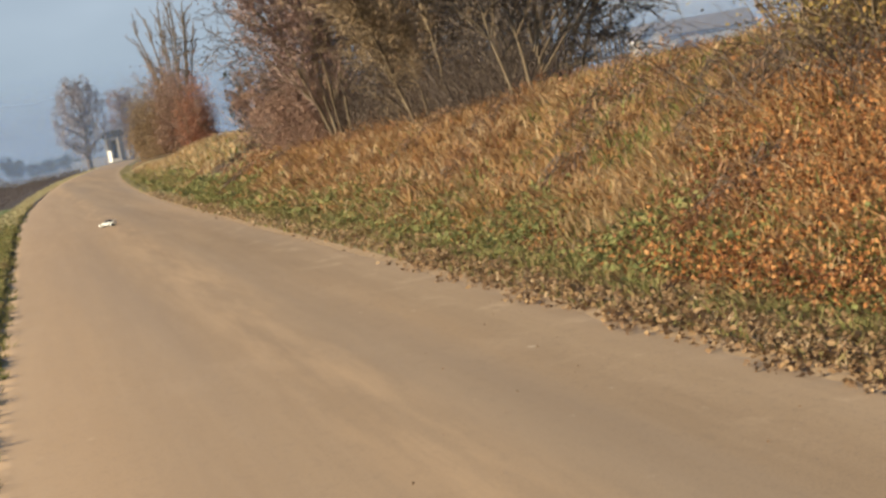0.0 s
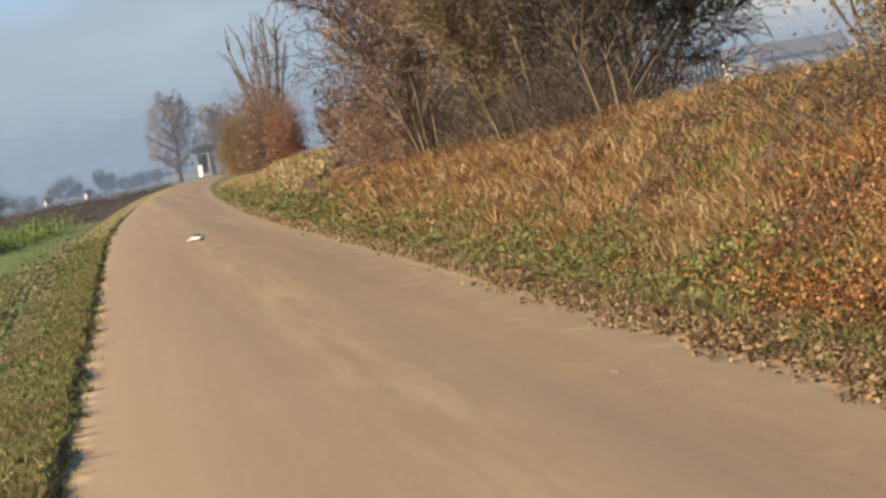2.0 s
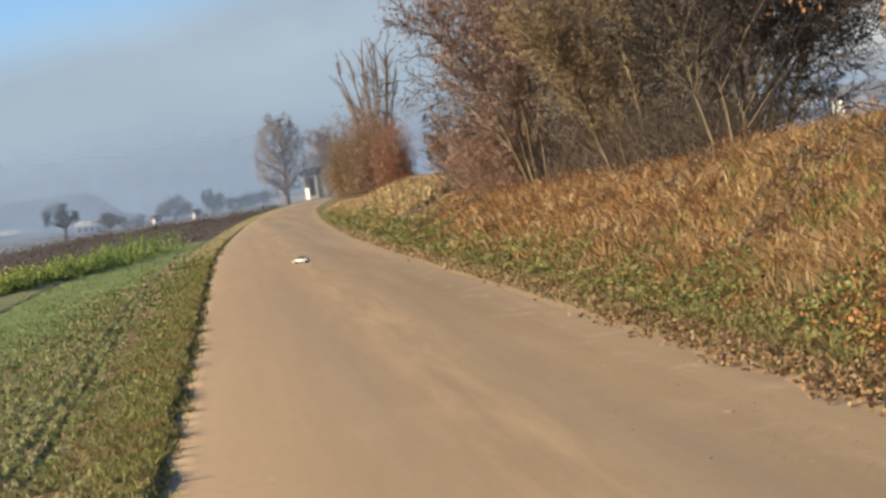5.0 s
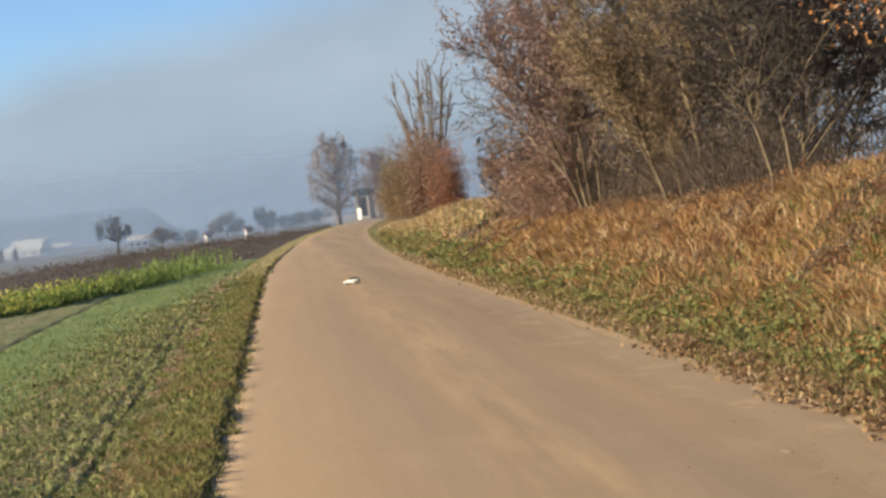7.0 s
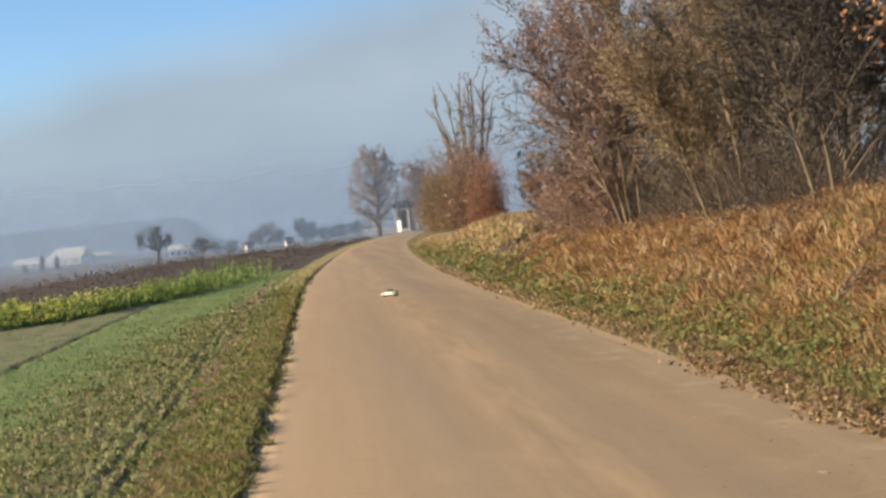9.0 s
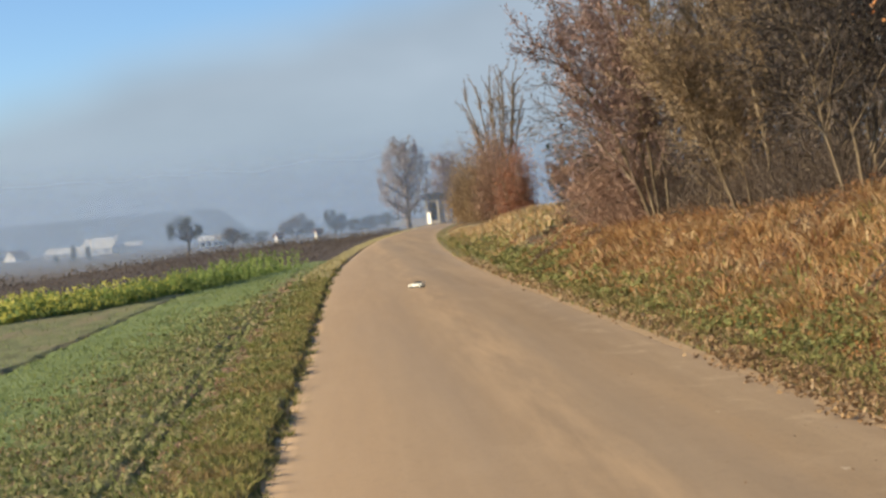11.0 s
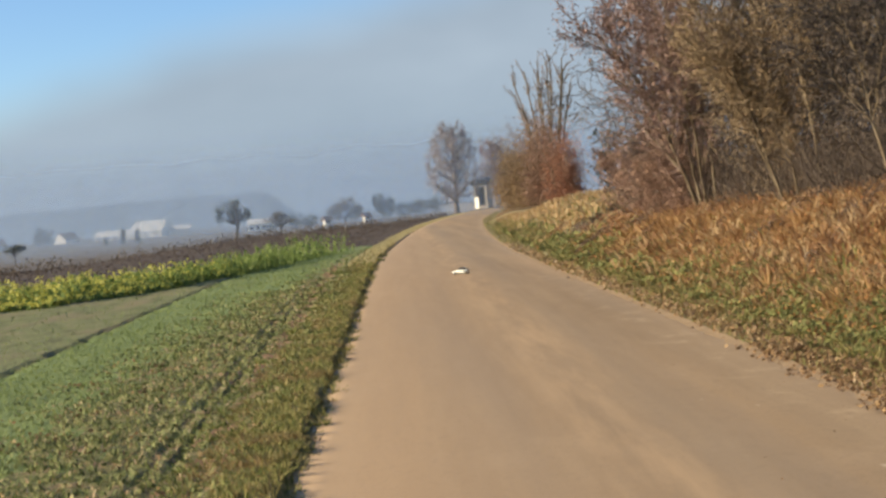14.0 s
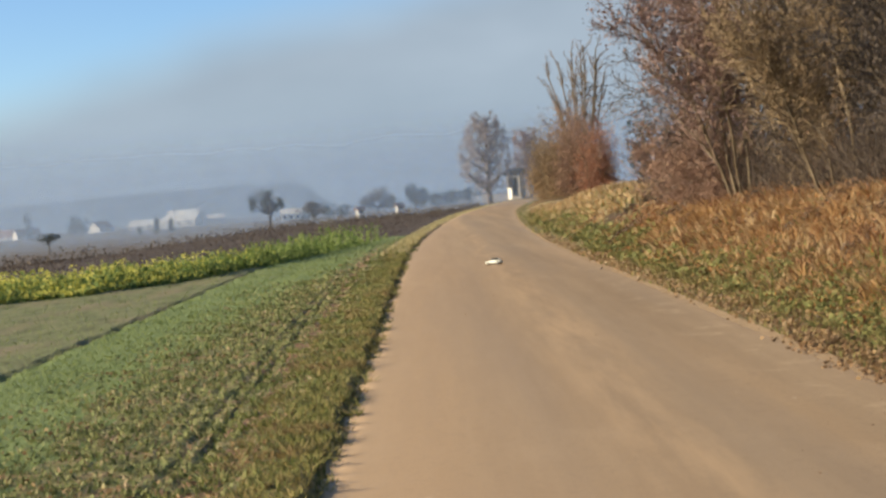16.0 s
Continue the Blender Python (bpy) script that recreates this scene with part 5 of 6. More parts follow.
tree("beech_shrub", foot(5.85, 12.6), [((-0.15, 0, 1), 3.3, 0.013, (0, 0), (-0.13, 0)), ((-0.05, 0.1, 1), 3.0, 0.012, (0.05, 0), (-0.10, 0)), ((-0.1, -0.1, 1), 2.7, 0.012, (0.05, 0), (-0.09, 0)), ((0.0, 0.1, 1), 2.4, 0.012, (0.1, 0), (-0.05, 0))],
     dict(SPARSE, bare=[0.5, 0.1, 0, 0], ratio=[0.30, 0.5, 0.5, 0], lift=[0, 0.05, 0.05, 0]), M_TWIG_DEEP, M_TWIG, 21, "shrub with orange autumn leaves on the bank", "shrub", leaf=L_ORANGE, n_leaf=7500, leaf_size=(0.03, 0.058), leaf_from=0.9, min_r=0.004, spread=0.12)
tree("bramble_shrub", foot(5.75, 11.2), fan(R, 6, 1.15, 0.009, (-0.05, 0), 0.7, 0.35), dict(SPARSE, children=[1.9, 1.6, 1.0, 0]), M_TWIG_RED, M_TWIG, 24, "twiggy rust-brown shrub on top of the bank", "shrub", leaf=L_WITHER, n_leaf=3600, leaf_size=(0.02, 0.045), spread=0.06, min_r=0.003)
# thin suckers that close the foot of the shrubs
def suckers(name, n, u0, u1, y0, y1, h0, h1, mat, label):
    yy, uu = rng.uniform(y0, y1, n), rng.uniform(u0, u1, n)
    keep = (uu < yy * 0.30 - 1.0) | (yy < 15)
    yy, uu, n = yy[keep], uu[keep], int(keep.sum())
    p = on_land(uu + centre(yy), yy, -0.05)
    way = np.c_[rng.normal(0, 0.45, n), rng.normal(0, 0.35, n), np.ones(n)]
    q = p + way * rng.uniform(h0, h1, n)[:, None]
    mid = (p + q) / 2 + rng.normal(0, 0.08, (n, 3))
    r = rng.uniform(0.004, 0.008, n)[:, None]
    side = mid + np.c_[rng.normal(0, 0.35, (n, 2)), rng.uniform(0.2, 0.6, n)]
    seg = np.concatenate([np.c_[p, mid, r, r * 0.8], np.c_[mid, q, r * 0.8, r * 0.4], np.c_[mid, side, r * 0.6, r * 0.3]])
    stuff(name, np_mesh(name, *tubes(seg, 3), mat), label, "undergrowth")


suckers("undergrowth", 1500, 3.9, 5.0, 31.5, 38, 0.5, 1.5, M_TWIG_RED, "reddish suckers at the foot of the shrubs")
suckers("undergrowth", 2800, 4.3, 7.2, 19.5, 35, 0.35, 1.15, M_TWIG_DEEP, "brown suckers at the foot of the shrubs")
suckers("undergrowth", 350, 4.6, 6.0, 17.5, 20.5, 0.15, 0.45, M_TWIG_DARK, "dark suckers and dry stalks on top of the bank")
suckers("undergrowth", 380, 3.6, 5.4, 8.6, 11.5, 0.15, 0.45, M_TWIG_DEEP, "brown stalks at the foot of the leafy shrub")
# dark ivy-grown shrub by the gap in the bank
tree("juniper_shrub", foot(6.2, 47.0), [((-0.3, 0, 1), 1.9, 0.06, (-0.1, 0), (-0.06, 0)), ((0.1, 0.1, 1), 1.7, 0.05, (0.1, 0)), ((-0.6, 0, 1), 1.3, 0.04, (-0.2, 0))], dict(SHRUB, pieces=[7, 5, 3], bare=[0.3, 0.1, 0]), M_TWIG_DARK, M_TWIG_DARK, 22, "dark evergreen shrub beside a gap in the bank", "shrub",
     leaf=L_DARK, n_leaf=260, leaf_size=(0.08, 0.15), min_r=0.008, inner=([(-0.2, 0, 0.5, 0.35, 0.3, 0.35), (-0.35, 0, 1.15, 0.3, 0.3, 0.22), (0.3, 0, 1.0, 0.3, 0.3, 0.5)], 380, (0.06, 0.14), L_DARK))

# the clump by the bend
CLUMP = dict(SHRUB, pieces=[6, 4, 3], lift=[0.03, 0.06, 0.04, 0.03])
for k, (x0, y0, hh, wid, tw, lf) in enumerate([(7.75, 117, 4.3, 1.15, M_TWIG, L_RUSSET), (8.75, 115, 5.5, 1.4, M_TWIG, L_RUSSET), (9.6, 113, 5.6, 1.4, M_TWIG_RED, L_DULL), (10.5, 111, 4.6, 1.2, M_TWIG_RED, L_REDDISH)]):
    t = tree("hornbeam_shrub", foot(x0, y0), fan(R, 8, hh * 0.86, 0.04, (0, 0), 0.22, 0.6), CLUMP, M_BARK, tw, 30 + k, "russet shrub in a clump by the bend" if k < 3 else "red-brown shrub in a clump by the bend", "shrub", min_r=0.010, group="clump by the bend")
    tagged(part("foliage", np_mesh("foliage", *puffs(10500, [(0, 0, hh * 0.50, wid, wid, hh * 0.44), (0, 0, hh * 0.3, wid * 1.05, wid, hh * 0.30), (0, 0, hh * 0.12, wid * 0.95, wid, hh * 0.15)], (0.08, 0.15), 80 + k, 2.2), lf), t), kind="stuff")
POLLARD = dict(pieces=[7, 5, 3], taper=[0.55, 0.4, 0.4], jitter=[0.02, 0.08, 0.14], lift=[0.0, 0.10, 0.05], bare=[0.5, 0.2, 0], children=[2.6, 2.0, 0], angle=[28, 34, 0], ratio=[0.19, 0.35, 0])
tree("pollard_tree", foot(10.9, 125), [((dx, 0.3 * dy, 1), ln, 0.085, (dx * 1.5, dy), (dx * 0.05, 0)) for dx, dy, ln in ((-0.14, 0.2, 8.2), (-0.11, -0.2, 9.1), (-0.075, 0.3, 9.8), (-0.04, 0, 9.3), (-0.01, 0.2, 10.3), (0.03, -0.2, 10.6), (0.07, 0.1, 10.3), (0.11, -0.1, 10.5), (0.15, 0.2, 9.8), (0.19, 0, 8.8))], POLLARD, M_BARK, M_TWIG_GREY, 40,
     "bare tall pollard with upright grey limbs", min_r=0.016)
WIDE = dict(pieces=[10, 4, 3, 2], taper=[0.18, 0.35, 0.35, 0.4], jitter=[0.015, 0.10, 0.14, 0.16], lift=[0.05, 0.0, -0.04, -0.05], bare=[0.2, 0.15, 0.0, 0],
            children=[4.0, 2.4, 1.8, 0], angle=[52, 42, 42, 0], ratio=[0.32, 0.5, 0.5, 0])


def hanging_leaves(n_clump, per, foot_z, top_z, half, size, seed):
    """Leaves in hanging clumps all over an oval crown, with gaps between them."""
    r = np.random.default_rng(seed)
    f = r.uniform(0, 1, n_clump) ** 0.8
    wide = half * np.sqrt(np.clip(np.interp(f, [0, 0.12, 0.3, 0.6, 0.85, 1.0], [0.4, 0.85, 1.0, 0.95, 0.7, 0.3]), 0, 1)) * np.interp(f, [0, 0.3, 1], [1, 1, 0.85])
    a, q = r.uniform(0, 2 * np.pi, n_clump), np.sqrt(r.uniform(0.12, 1, n_clump))
    c = np.c_[np.cos(a) * wide * q, np.sin(a) * wide * q * 0.9, foot_z + (top_z - foot_z) * f]
    p = np.repeat(c, per, 0) + r.normal(0, 1, (n_clump * per, 3)) * [0.17, 0.17, 0.42]
    return leaves(p, r.uniform(*size, len(p)), 0.0)


t = tree("lime_tree", foot(7.85, 235), [((0, 0, 1), 11.4, 0.42, (0, 0))], WIDE, M_TWIG_DEEP, M_TWIG_GREY, 41, "tall oval tree with faded pinkish-grey leaves beside the wayside shelter", min_r=0.028)
tagged(part("foliage", np_mesh("foliage", *hanging_leaves(260, 24, 2.3, 11.3, 4.0, (0.14, 0.28), 141), L_FADED), t), kind="stuff")
t = tree("lime_tree", foot(15.2, 270), [((0, 0, 1), 9.6, 0.24, (0, 0)), ((0.2, 0, 1), 8.6, 0.2, (0.5, 0))], WIDE, M_BARK, M_TWIG_GREY, 42, "bare greyish tree behind the clump by the bend", min_r=0.03)
tagged(part("foliage", np_mesh("foliage", *hanging_leaves(130, 24, 1.6, 9.8, 3.4, (0.15, 0.3), 143), L_PINK), t), kind="stuff")

# orchard and hedge trees out in the fields
def field_tree(name, x0, y0, trunk_h, blobs, n, size, leaf, seed, label, group="", lean=0.05):
    """A short trunk that forks into a few limbs, with foliage in uneven puffs. blobs are relative to the foot."""
    rnd = random.Random(seed)
    t = thing(name, label, "tree", group, at=foot(x0, y0))
    seg, p = [], Vector((0, 0, -0.3))
    r0 = 0.05 * (blobs[0][2] + blobs[0][5])
    for k in range(4):
        q = p + Vector((lean * trunk_h / 3 + rnd.gauss(0, 0.06), 0, (trunk_h + 0.3) / 4))
        seg.append((*p, *q, r0 * (1 - 0.1 * k), r0 * (0.9 - 0.1 * k)))
        p = q
    part("trunk", np_mesh("trunk", *tubes(seg, 7), M_TWIG_DARK, smooth=True), t)
    fine = []
    for bl in blobs:
        for k in range(5):
            a = Vector((bl[0] + rnd.uniform(-0.8, 0.8) * bl[3], bl[1] + rnd.uniform(-0.8, 0.8) * bl[4], bl[2] + rnd.uniform(-0.3, 0.9) * bl[5]))
            m = p.lerp(a, 0.5) + Vector((rnd.gauss(0, 0.15), rnd.gauss(0, 0.15), rnd.gauss(0, 0.15)))
            fine += [(*p, *m, r0 * 0.45, r0 * 0.3), (*m, *a, r0 * 0.3, r0 * 0.1)]
    tagged(part("limbs", np_mesh("limbs", *tubes(fine, 4), M_TWIG_DARK), t), kind="stuff")
    tagged(part("foliage", np_mesh("foliage", *puffs(n, blobs, size, seed), leaf), t), kind="stuff")
    return t


ORCH, HEDGE = "orchard trees", "hedge trees in the mist"
field_tree("apple_tree", -21.2, 230, 2.1, [(-0.2, 0, 4.7, 1.7, 1.5, 1.1), (-1.7, 0, 3.6, 1.0, 0.8, 1.3), (1.6, 0, 3.3, 1.0, 0.8, 1.1), (0.3, 0, 3.9, 1.1, 1.0, 0.9)], 1900, (0.12, 0.24), L_DARK, 201, "dark gnarled fruit tree in the misty fields", ORCH, 0.12)
field_tree("apple_tree", -16.5, 250, 1.3, [(0, 0, 2.3, 2.9, 1.4, 0.65), (-0.2, 0, 3.0, 1.3, 0.8, 0.6)], 1100, (0.14, 0.28), L_UMBER, 202, "low brown fruit tree in the misty fields", ORCH)
field_tree("apple_tree", -32.5, 150, 0.8, [(0, 0, 1.3, 1.0, 0.8, 0.4), (0.5, 0, 1.4, 0.6, 0.5, 0.35)], 500, (0.1, 0.22), L_DARK, 203, "small dark fruit tree in the misty fields", ORCH)
field_tree("apple_tree", -37.8, 152, 0.8, [(0, 0, 1.2, 0.9, 0.8, 0.4)], 350, (0.1, 0.22), L_UMBER, 204, "small brown fruit tree in the misty fields", ORCH)
field_tree("walnut_tree", -18.9, 640, 2.0, [(0, 0, 6.2, 4.8, 4.0, 3.8), (-3.6, 0, 4.2, 2.9, 2.7, 2.8), (4.0, 0, 4.2, 2.9, 2.7, 3.0)], 5000, (0.35, 0.7), L_UMBER, 205, "round greyish-brown tree in a hedge", HEDGE)
field_tree("ash_tree", -5.2, 650, 1.5, [(-0.9, 0, 5.2, 2.6, 2.6, 4.4), (-2.8, 0, 7.4, 0.8, 0.8, 2.2), (2.4, 0, 4.6, 2.4, 2.4, 3.4)], 4200, (0.35, 0.7), L_DARK, 206, "tall dark hedge tree in the mist", HEDGE)
field_tree("ash_tree", 2.5, 650, 1.2, [(0, 0, 3.7, 4.8, 3.0, 2.6), (6.0, 0, 4.0, 4.5, 3.0, 2.7), (12.0, 0, 4.0, 4.5, 3.0, 2.9)], 3000, (0.35, 0.7), L_DARK, 207, "low dark hedge trees in the mist", HEDGE)
field_tree("spruce_tree", -82, 560, 0.5, [(0, 0, 1.5, 1.3, 1.3, 1.6), (0.1, 0, 3.2, 0.8, 0.8, 1.5)], 700, (0.25, 0.5), L_DARK, 208, "dark conifer in the valley", HEDGE)
field_tree("spruce_tree", -86.5, 560, 0.5, [(0, 0, 1.6, 1.4, 1.3, 1.8), (0.1, 0, 3.4, 0.9, 0.8, 1.6)], 700, (0.25, 0.5), L_DARK, 209, "dark conifer in the valley", HEDGE)
field_tree("spruce_tree", -92, 560, 0.4, [(0, 0, 1.2, 0.8, 0.8, 1.5)], 500, (0.25, 0.5), L_DARK, 210, "dark conifer in the valley", HEDGE)
field_tree("poplar_tree", -165, 820, 1.0, [(0, 0, 5, 3.5, 3, 5.5), (4, 0, 4, 3.5, 3, 4.5)], 1600, (0.5, 0.9), L_DARK, 211, "tall hazy valley tree", HEDGE)
field_tree("poplar_tree", -188, 830, 1.0, [(0, 0, 5, 2.2, 2, 6.5)], 1100, (0.5, 0.9), L_DARK, 212, "tall hazy valley tree", HEDGE)
field_tree("poplar_tree", -36, 620, 1.0, [(0, 0, 2.6, 3.5, 3, 2.8), (-6, 0, 2.2, 4, 3, 2.4), (5, 0, 2.0, 3, 3, 2.2)], 2200, (0.35, 0.7), L_DARK, 213, "hazy hedge trees beside the white hut", HEDGE)

# ---- buildings and far things ----
def wayside_shelter(x, y, z):
    t = thing("wayside_shelter", "small pale stone shelter with a dark roof beside the track", "shelter", at=(x, y, z))
    part("plinth", box("plinth", M_STONE, -1.15, 1.15, -0.9, 0.9, -0.2, 0.18), t)
    part("side_wall", box("side_wall", M_STONE, -1.05, -0.68, -0.8, 0.8, 0.18, 3.05), t)
    part("side_wall", box("side_wall", M_STONE, 0.68, 1.05, -0.8, 0.8, 0.18, 3.05), t)
    # near-black back wall: the shade inside the niche is put into its colour
    part("back_wall", box("back_wall", M_SLATE, -0.68, 0.68, 0.55, 0.8, 0.18, 3.05), t)
    part("lintel", box("lintel", M_STONE, -0.677, 0.677, -0.78, 0.52, 2.75, 3.05), t)
    bm = bmesh.new()
    ring = [bm.verts.new((a, b, 3.052)) for a, b in ((-1.25, -1.1), (1.25, -1.1), (1.25, 1.1), (-1.25, 1.1))]
    low = [bm.verts.new((a, b, 3.75)) for a, b in ((-1.3, -1.15), (1.3, -1.15), (1.3, 1.15), (-1.3, 1.15))]
    top = [bm.verts.new((a, 0, 4.05)) for a in (-0.9, 0.9)]
    bm.faces.new(ring[::-1])
    for k in range(4):
        bm.faces.new((ring[k], ring[(k + 1) % 4], low[(k + 1) % 4], low[k]))
    bm.faces.new((low[0], low[1], top[1], top[0]))
    bm.faces.new((low[2], low[3], top[0], top[1]))
    bm.faces.new((low[1], low[2], top[1]))
    bm.faces.new((low[3], low[0], top[0]))
    part("roof", bm_mesh("roof", bm, M_SLATE), t, "dark slate roof")
    return t


wayside_shelter(12.0, 247, 0.15).rotation_euler = (0, 0, radians(-28))
t = thing("white_notice_board", "white painted board standing in front of the shelter", "notice board", at=(10.95, 243, -0.1))
t.rotation_euler = (0, 0, radians(-55))
part("board", box("board", M_WHITE, -0.42, 0.42, -0.03, 0.03, 0.02, 1.6), t)
part("post", box("post", M_STONE, -0.42, -0.34, 0.031, 0.10, -0.15, 1.4, 0.01), t)
part("post", box("post", M_STONE, 0.34, 0.42, 0.031, 0.10, -0.15, 1.4, 0.01), t)


def house(name, x, y, z, w, d, eaves, ridge, turn, wall, roof, label, windows=3, group="", cat="house"):
    t = thing(name, label, cat, group, at=(x, y, z))
    t.rotation_euler = (0, 0, radians(turn))
    bm = bmesh.new()
    pts = [(-w / 2, -d / 2), (w / 2, -d / 2), (w / 2, d / 2), (-w / 2, d / 2)]
    lo, hi = [bm.verts.new((a, b, -3)) for a, b in pts], [bm.verts.new((a, b, eaves)) for a, b in pts]
    g0, g1 = bm.verts.new((-w / 2, 0, ridge)), bm.verts.new((w / 2, 0, ridge))
    for k in range(4):
        bm.faces.new((lo[k], lo[(k + 1) % 4], hi[(k + 1) % 4], hi[k]))
    bm.faces.new((hi[1], hi[2], g1))
    bm.faces.new((hi[3], hi[0], g0))
    bm.faces.new(lo[::-1])
    part("wall", bm_mesh("wall", bm, wall), t)
    bm = bmesh.new()
    o, th = 0.4, 0.25
    slope = (ridge - eaves) / (d / 2)
    for s in (-1, 1):
        a = [(-w / 2 - o, s * (d / 2 + o), eaves - o * slope + 0.02), (w / 2 + o, s * (d / 2 + o), eaves - o * slope + 0.02), (w / 2 + o, 0, ridge + 0.02), (-w / 2 - o, 0, ridge + 0.02)]
        b = [bm.verts.new(p) for p in a]
        c = [bm.verts.new((p[0], p[1], p[2] + th)) for p in a]
        bm.faces.new(b)
        bm.faces.new(c)
        for k in range(4):
            bm.faces.new((b[k], b[(k + 1) % 4], c[(k + 1) % 4], c[k]))
    part("roof", bm_mesh("roof", bm, roof), t)
    for k in range(windows):
        cx = -w / 2 + w * (k + 0.5) / windows
        win = part("window", box("window", M_DARKWIN, cx - 0.6, cx + 0.6, -d / 2 - 0.06, -d / 2 + 0.1, eaves * 0.35, eaves * 0.75, 0), t)
        part("sill", box("sill", M_STONE, cx - 0.7, cx + 0.7, -d / 2 - 0.15, -d / 2 - 0.062, eaves * 0.35 - 0.12, eaves * 0.35, 0), win)
    return t


V = "village in the valley"
house("farm_barn", -127, 920, -5, 17, 18, 3.4, 8.6, -14, M_WALL, M_ROOF, "large barn with a pale sheet roof in the misty valley", 3, V, "barn")
house("low_shed", -146, 930, -5, 22, 12, 2.2, 5.0, -8, M_WALL, M_ROOF, "long low shed with a pale roof beside the barn", 5, V, "shed")
house("low_shed", -116, 940, -4.8, 14, 9, 3.0, 5.0, 0, M_WALL, M_ROOF, "low shed with a pale roof in the misty valley", 4, V, "shed")
house("garden_hut", -17.6, 440, -2.0, 1.7, 1.1, 1.2, 1.75, 35, M_WALL, M_TILE, "small white gabled hut among trees", 1, V, "hut")
house("garden_hut", -7.8, 440, -1.75, 1.7, 1.0, 1.15, 1.65, 35, M_WALL, M_TILE, "small white gabled hut among trees", 1, V, "hut")
house("farm_house", -54, 700, -4.4, 10, 7, 2.8, 4.6, 5, M_WHITE, M_ROOF, "long low white house behind the orchard", 4, V)
house("village_house", -205, 900, -7, 12, 9, 4.0, 7.5, 30, M_WALL, M_TILE, "pale village house in the mist", 3, V)
house("village_house", -222, 930, -7, 11, 9, 4.0, 7.5, -20, M_WALL, M_TILE, "pale village house in the mist", 3, V)
house("village_house", -186, 1000, -7, 12, 9, 4.2, 8.0, 60, M_WALL, M_TILE, "pale village house in the mist", 3, V)
house("village_house", 117.5, 322, -1.6, 9, 4.4, 6.6, 8.4, 84, M_WALL, M_DULLTILE, "white-gabled house beyond the bank", 2, V)
house("village_house", 131.5, 333, -1.6, 23, 11, 6.2, 8.9, -5, M_WALL, M_DULLTILE, "pale house beyond the bank with a dull grey roof", 4, V)

def picket_fence(x, y, n):
    t = thing("picket_fence", "weathered wooden picket fence behind the bank", "fence", at=(x, y, foot(x, y)[2]))
    for k in range(n):
        part("picket", box("picket", M_BARK_PALE, k * 0.19 - 0.035, k * 0.19 + 0.035, -0.015, 0.015, -0.15, 1.25 + 0.06 * math.sin(k * 2.3), 0.006), t)
    for z in (0.3, 0.95):
        part("rail", box("rail", M_BARK_PALE, -0.1, (n - 1) * 0.19 + 0.1, 0.017, 0.05, z, z + 0.07, 0.006), t)


picket_fence(17.4, 60.0, 22)

# wooded hills: strips of uneven tree tops on a rising slope
def wooded_hill(x0, x1, y, base, height, seed, step=7.0):
    n = int((x1 - x0) / step)
    xs = np.linspace(x0, x1, n)
    r = np.random.default_rng(seed)
    fade = smooth(0, 0.06, (xs - x0) / (x1 - x0)) * smooth(1, 0.955, (xs - x0) / (x1 - x0))
    top = base + height * fade * (0.88 + 0.05 * np.sin(xs / 210 + seed) + 0.03 * np.sin(xs / 61)) + r.uniform(-1.5, 2.0, n)
    rows = []
    for k, f in enumerate((0, 0.55, 0.8, 0.93, 1.0, 1.0)):
        rows.append(np.c_[xs, y + 160 * f + r.uniform(-4, 4, n), base - 8 + (top - base + 8) * f + r.uniform(-1, 1, n) * (0 < k < 5)])
    rows.append(np.c_[xs, np.full(n, y + 300.0), np.full(n, base - 8)])
    v = np.stack(rows, 0)
    i = np.arange(v.shape[0] * n).reshape(v.shape[0], n)
    q = np.stack([i[:-1, :-1], i[:-1, 1:], i[1:, 1:], i[1:, :-1]], -1).reshape(-1, 4)
    return np_mesh("wooded_hill", v.reshape(-1, 3), q, M_HAZED_FOREST)


tagged(new("backdrop", wooded_hill(-1500, -95, 1900, -8, 42, 1)), "wooded hill across the misty valley", "hill", kind="structure")
tagged(new("backdrop", wooded_hill(-900, 500, 2600, -8, 8, 2)), "low wooded ridge on the horizon", "hill", kind="structure")
tagged(new("backdrop", wooded_hill(450, 2200, 1500, -8, 24, 3)), "wooded hill beyond the bank", "hill", kind="structure")

# translucent upright sheets, one behind the other, stand in for the valley haze
def haze_sheet(y, amount, top, x0, x1):
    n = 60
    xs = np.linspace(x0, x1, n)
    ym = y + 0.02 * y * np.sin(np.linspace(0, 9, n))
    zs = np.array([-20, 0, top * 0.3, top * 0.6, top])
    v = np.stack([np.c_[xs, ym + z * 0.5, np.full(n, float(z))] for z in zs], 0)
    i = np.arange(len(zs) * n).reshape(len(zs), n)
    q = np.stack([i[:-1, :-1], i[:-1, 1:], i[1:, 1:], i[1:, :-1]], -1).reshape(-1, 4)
    return stuff("haze_sheet", np_mesh("haze_sheet", v.reshape(-1, 3), q, mist("thin_mist", amount, top), smooth=True), "translucent bluish sheet standing in for winter mist over the fields", "mist")


haze_sheet(150, 0.10, 12, -100, 80)
haze_sheet(205, 0.15, 14, -300, 200)
haze_sheet(300, 0.13, 16, -500, 400)
haze_sheet(460, 0.20, 20, -800, 600)
haze_sheet(800, 0.30, 32, -1400, 1000)
haze_sheet(1500, 0.62, 80, -2500, 2000)

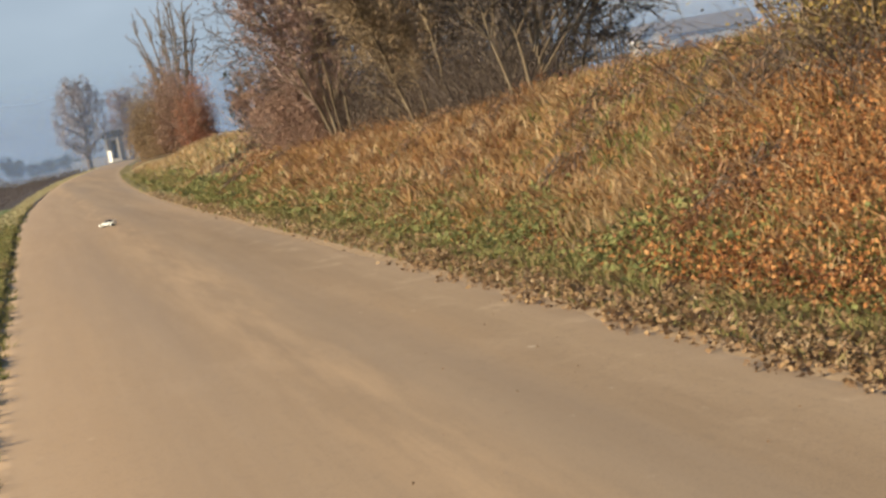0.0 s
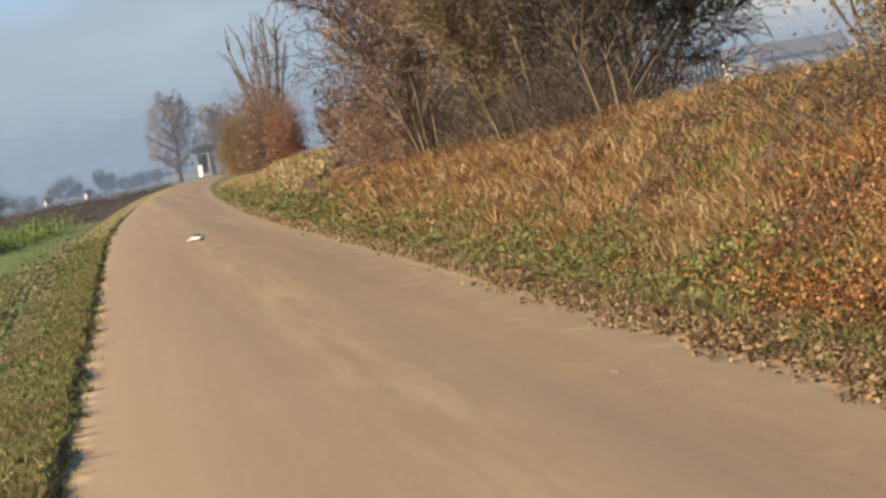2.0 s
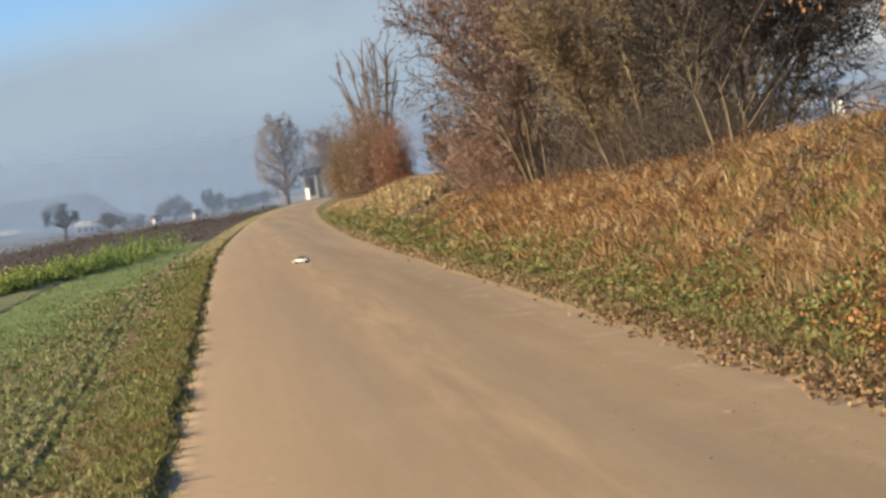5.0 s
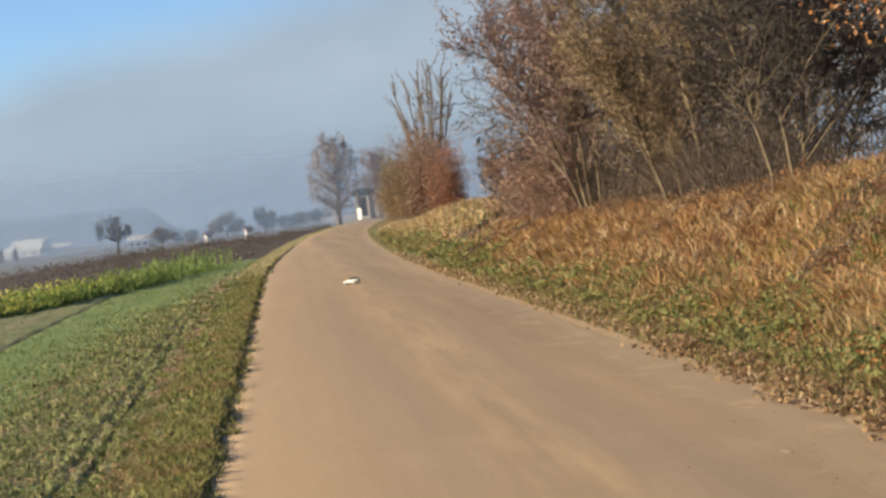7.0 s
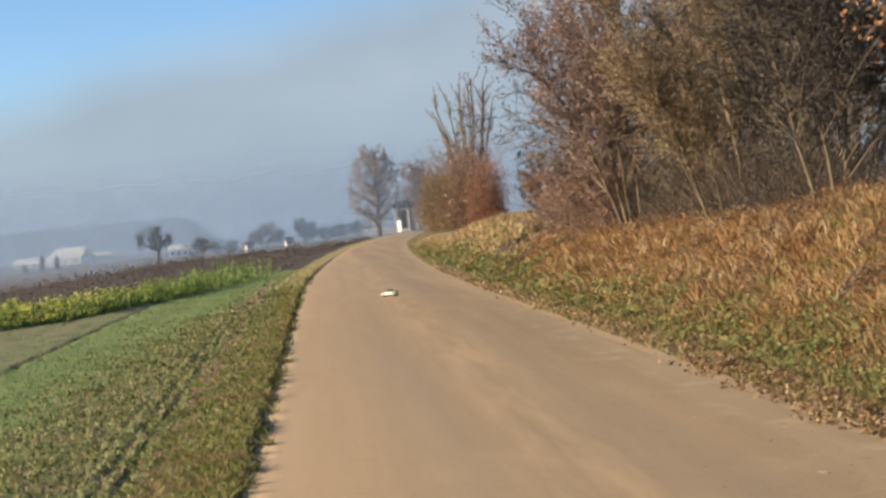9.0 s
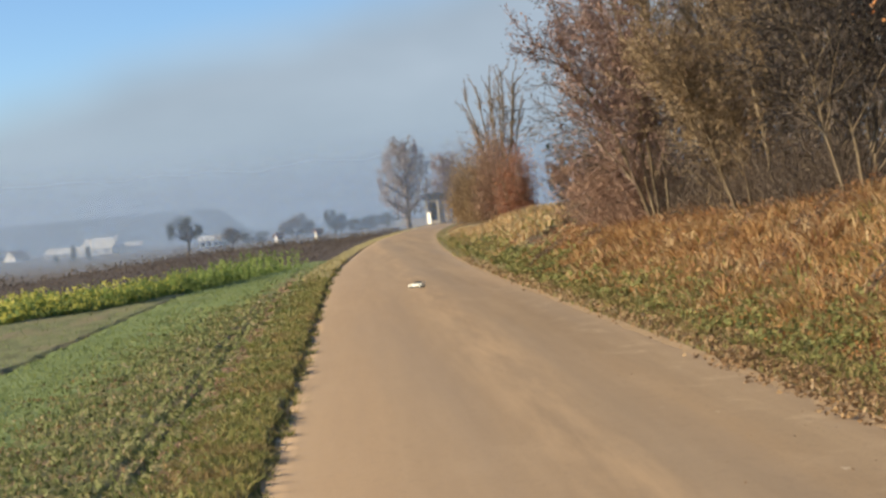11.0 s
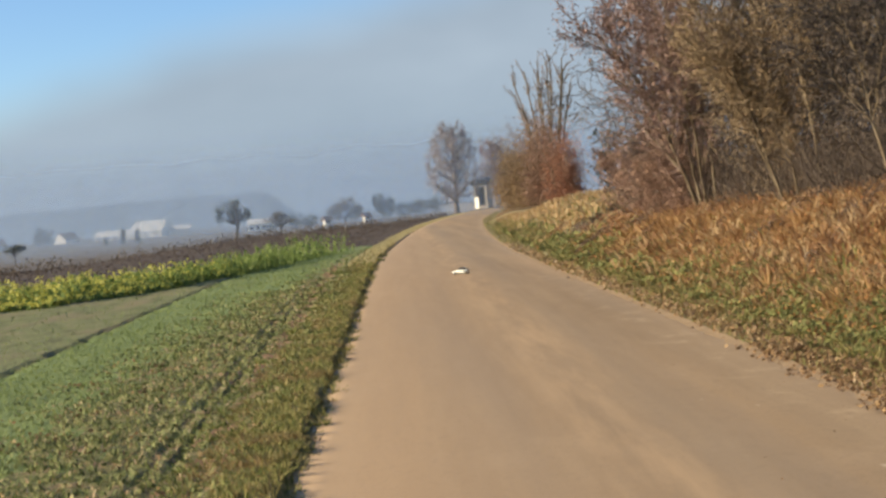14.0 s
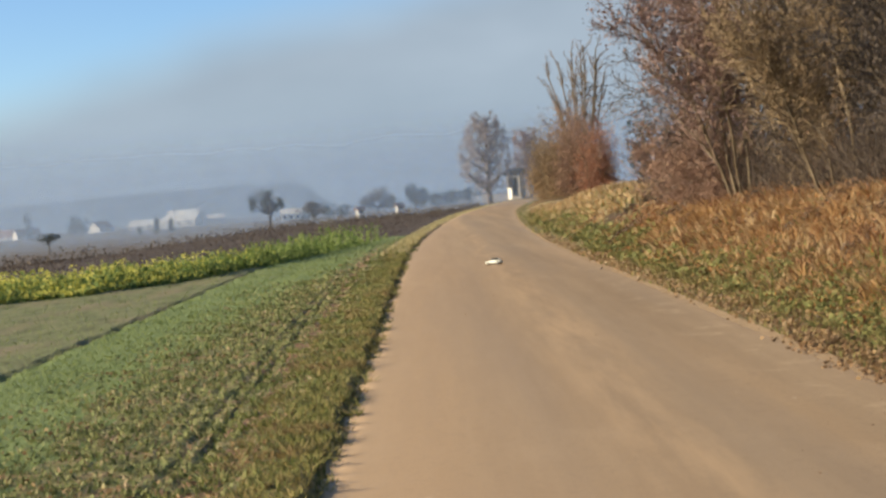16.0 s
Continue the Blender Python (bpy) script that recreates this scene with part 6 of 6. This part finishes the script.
# ---- the thing on the track ----
def model_car(x, y, turn):
    """A white model car, about 30 cm long, standing on its wheels."""
    t = thing("model_car", "white radio-controlled model car with a dark cabin on the track", "toy car", at=(x, y, 0.018))
    t.rotation_euler = (radians(2), 0, radians(turn))

    def hull(name, rows, mat, bevel=0.006):
        """A body from cross-sections: rows of x, half width, bottom, top."""
        bm = bmesh.new()
        rings = [[bm.verts.new((a, -w, z0)), bm.verts.new((a, w, z0)), bm.verts.new((a, w * 0.9, z1)), bm.verts.new((a, -w * 0.9, z1))] for a, w, z0, z1 in rows]
        bm.faces.new(rings[0])
        bm.faces.new(rings[-1][::-1])
        for p, q in zip(rings, rings[1:]):
            for k in range(4):
                bm.faces.new((p[k], p[(k + 1) % 4], q[(k + 1) % 4], q[k]))
        bmesh.ops.bevel(bm, geom=bm.edges[:], offset=bevel, segments=2, affect="EDGES")
        return bm_mesh(name, bm, mat, True)

    body = part("body", hull("body", [(-0.15, 0.060, 0.030, 0.070), (-0.13, 0.068, 0.024, 0.078), (-0.05, 0.072, 0.022, 0.080), (0.06, 0.072, 0.022, 0.076), (0.13, 0.066, 0.024, 0.064), (0.155, 0.055, 0.030, 0.052)], M_SHELL), t)
    part("cabin", hull("cabin", [(-0.10, 0.058, 0.079, 0.084), (-0.07, 0.058, 0.079, 0.122), (0.0, 0.058, 0.079, 0.124), (0.055, 0.058, 0.076, 0.082)], M_SMOKE), t, "dark grey cabin")
    part("windscreen", hull("windscreen", [(0.006, 0.050, 0.083, 0.1235), (0.052, 0.052, 0.079, 0.0865)], M_BLACK, 0.002), t, "black windscreen")
    part("rear_window", hull("rear_window", [(-0.103, 0.050, 0.081, 0.086), (-0.076, 0.050, 0.083, 0.120)], M_BLACK, 0.002), t, "black rear window")
    for s in (-1, 1):
        part("side_window", box("side_window", M_BLACK, -0.06, 0.005, s * 0.0545 - 0.003, s * 0.0545 + 0.003, 0.088, 0.116, 0.002), t, "black side window")
        part("spoiler_post", box("spoiler_post", M_BLACK, -0.140, -0.132, s * 0.04 - 0.003, s * 0.04 + 0.003, 0.074, 0.104, 0.001), t)
    part("spoiler", box("spoiler", M_SHELL, -0.160, -0.125, -0.066, 0.066, 0.104, 0.110, 0.002), t)
    part("chassis", box("chassis", M_BLACK, -0.13, 0.13, -0.05, 0.05, 0.012, 0.026, 0.003), t, "black chassis plate")
    for a in (-0.095, 0.095):
        for s in (-1, 1):
            bm = bmesh.new()
            bmesh.ops.create_cone(bm, cap_ends=True, segments=20, radius1=0.031, radius2=0.031, depth=0.028, matrix=Matrix.Translation((a, s * 0.066, 0.029)) @ Matrix.Rotation(radians(90), 4, "X"))
            bmesh.ops.bevel(bm, geom=[e for e in bm.edges if e.is_manifold and abs(e.calc_face_angle(0)) > 1.0], offset=0.004, segments=2, affect="EDGES")
            wheel = part("wheel", bm_mesh("wheel", bm, M_BLACK, True), t, "black rubber tyre")
            bm = bmesh.new()
            bmesh.ops.create_cone(bm, cap_ends=True, segments=16, radius1=0.018, radius2=0.014, depth=0.006, matrix=Matrix.Translation((a, s * 0.082, 0.029)) @ Matrix.Rotation(radians(-90 * s), 4, "X"))
            part("rim", bm_mesh("rim", bm, M_SHELL), wheel, "white rim")
    return t


model_car(1.05, 31.9, 152)
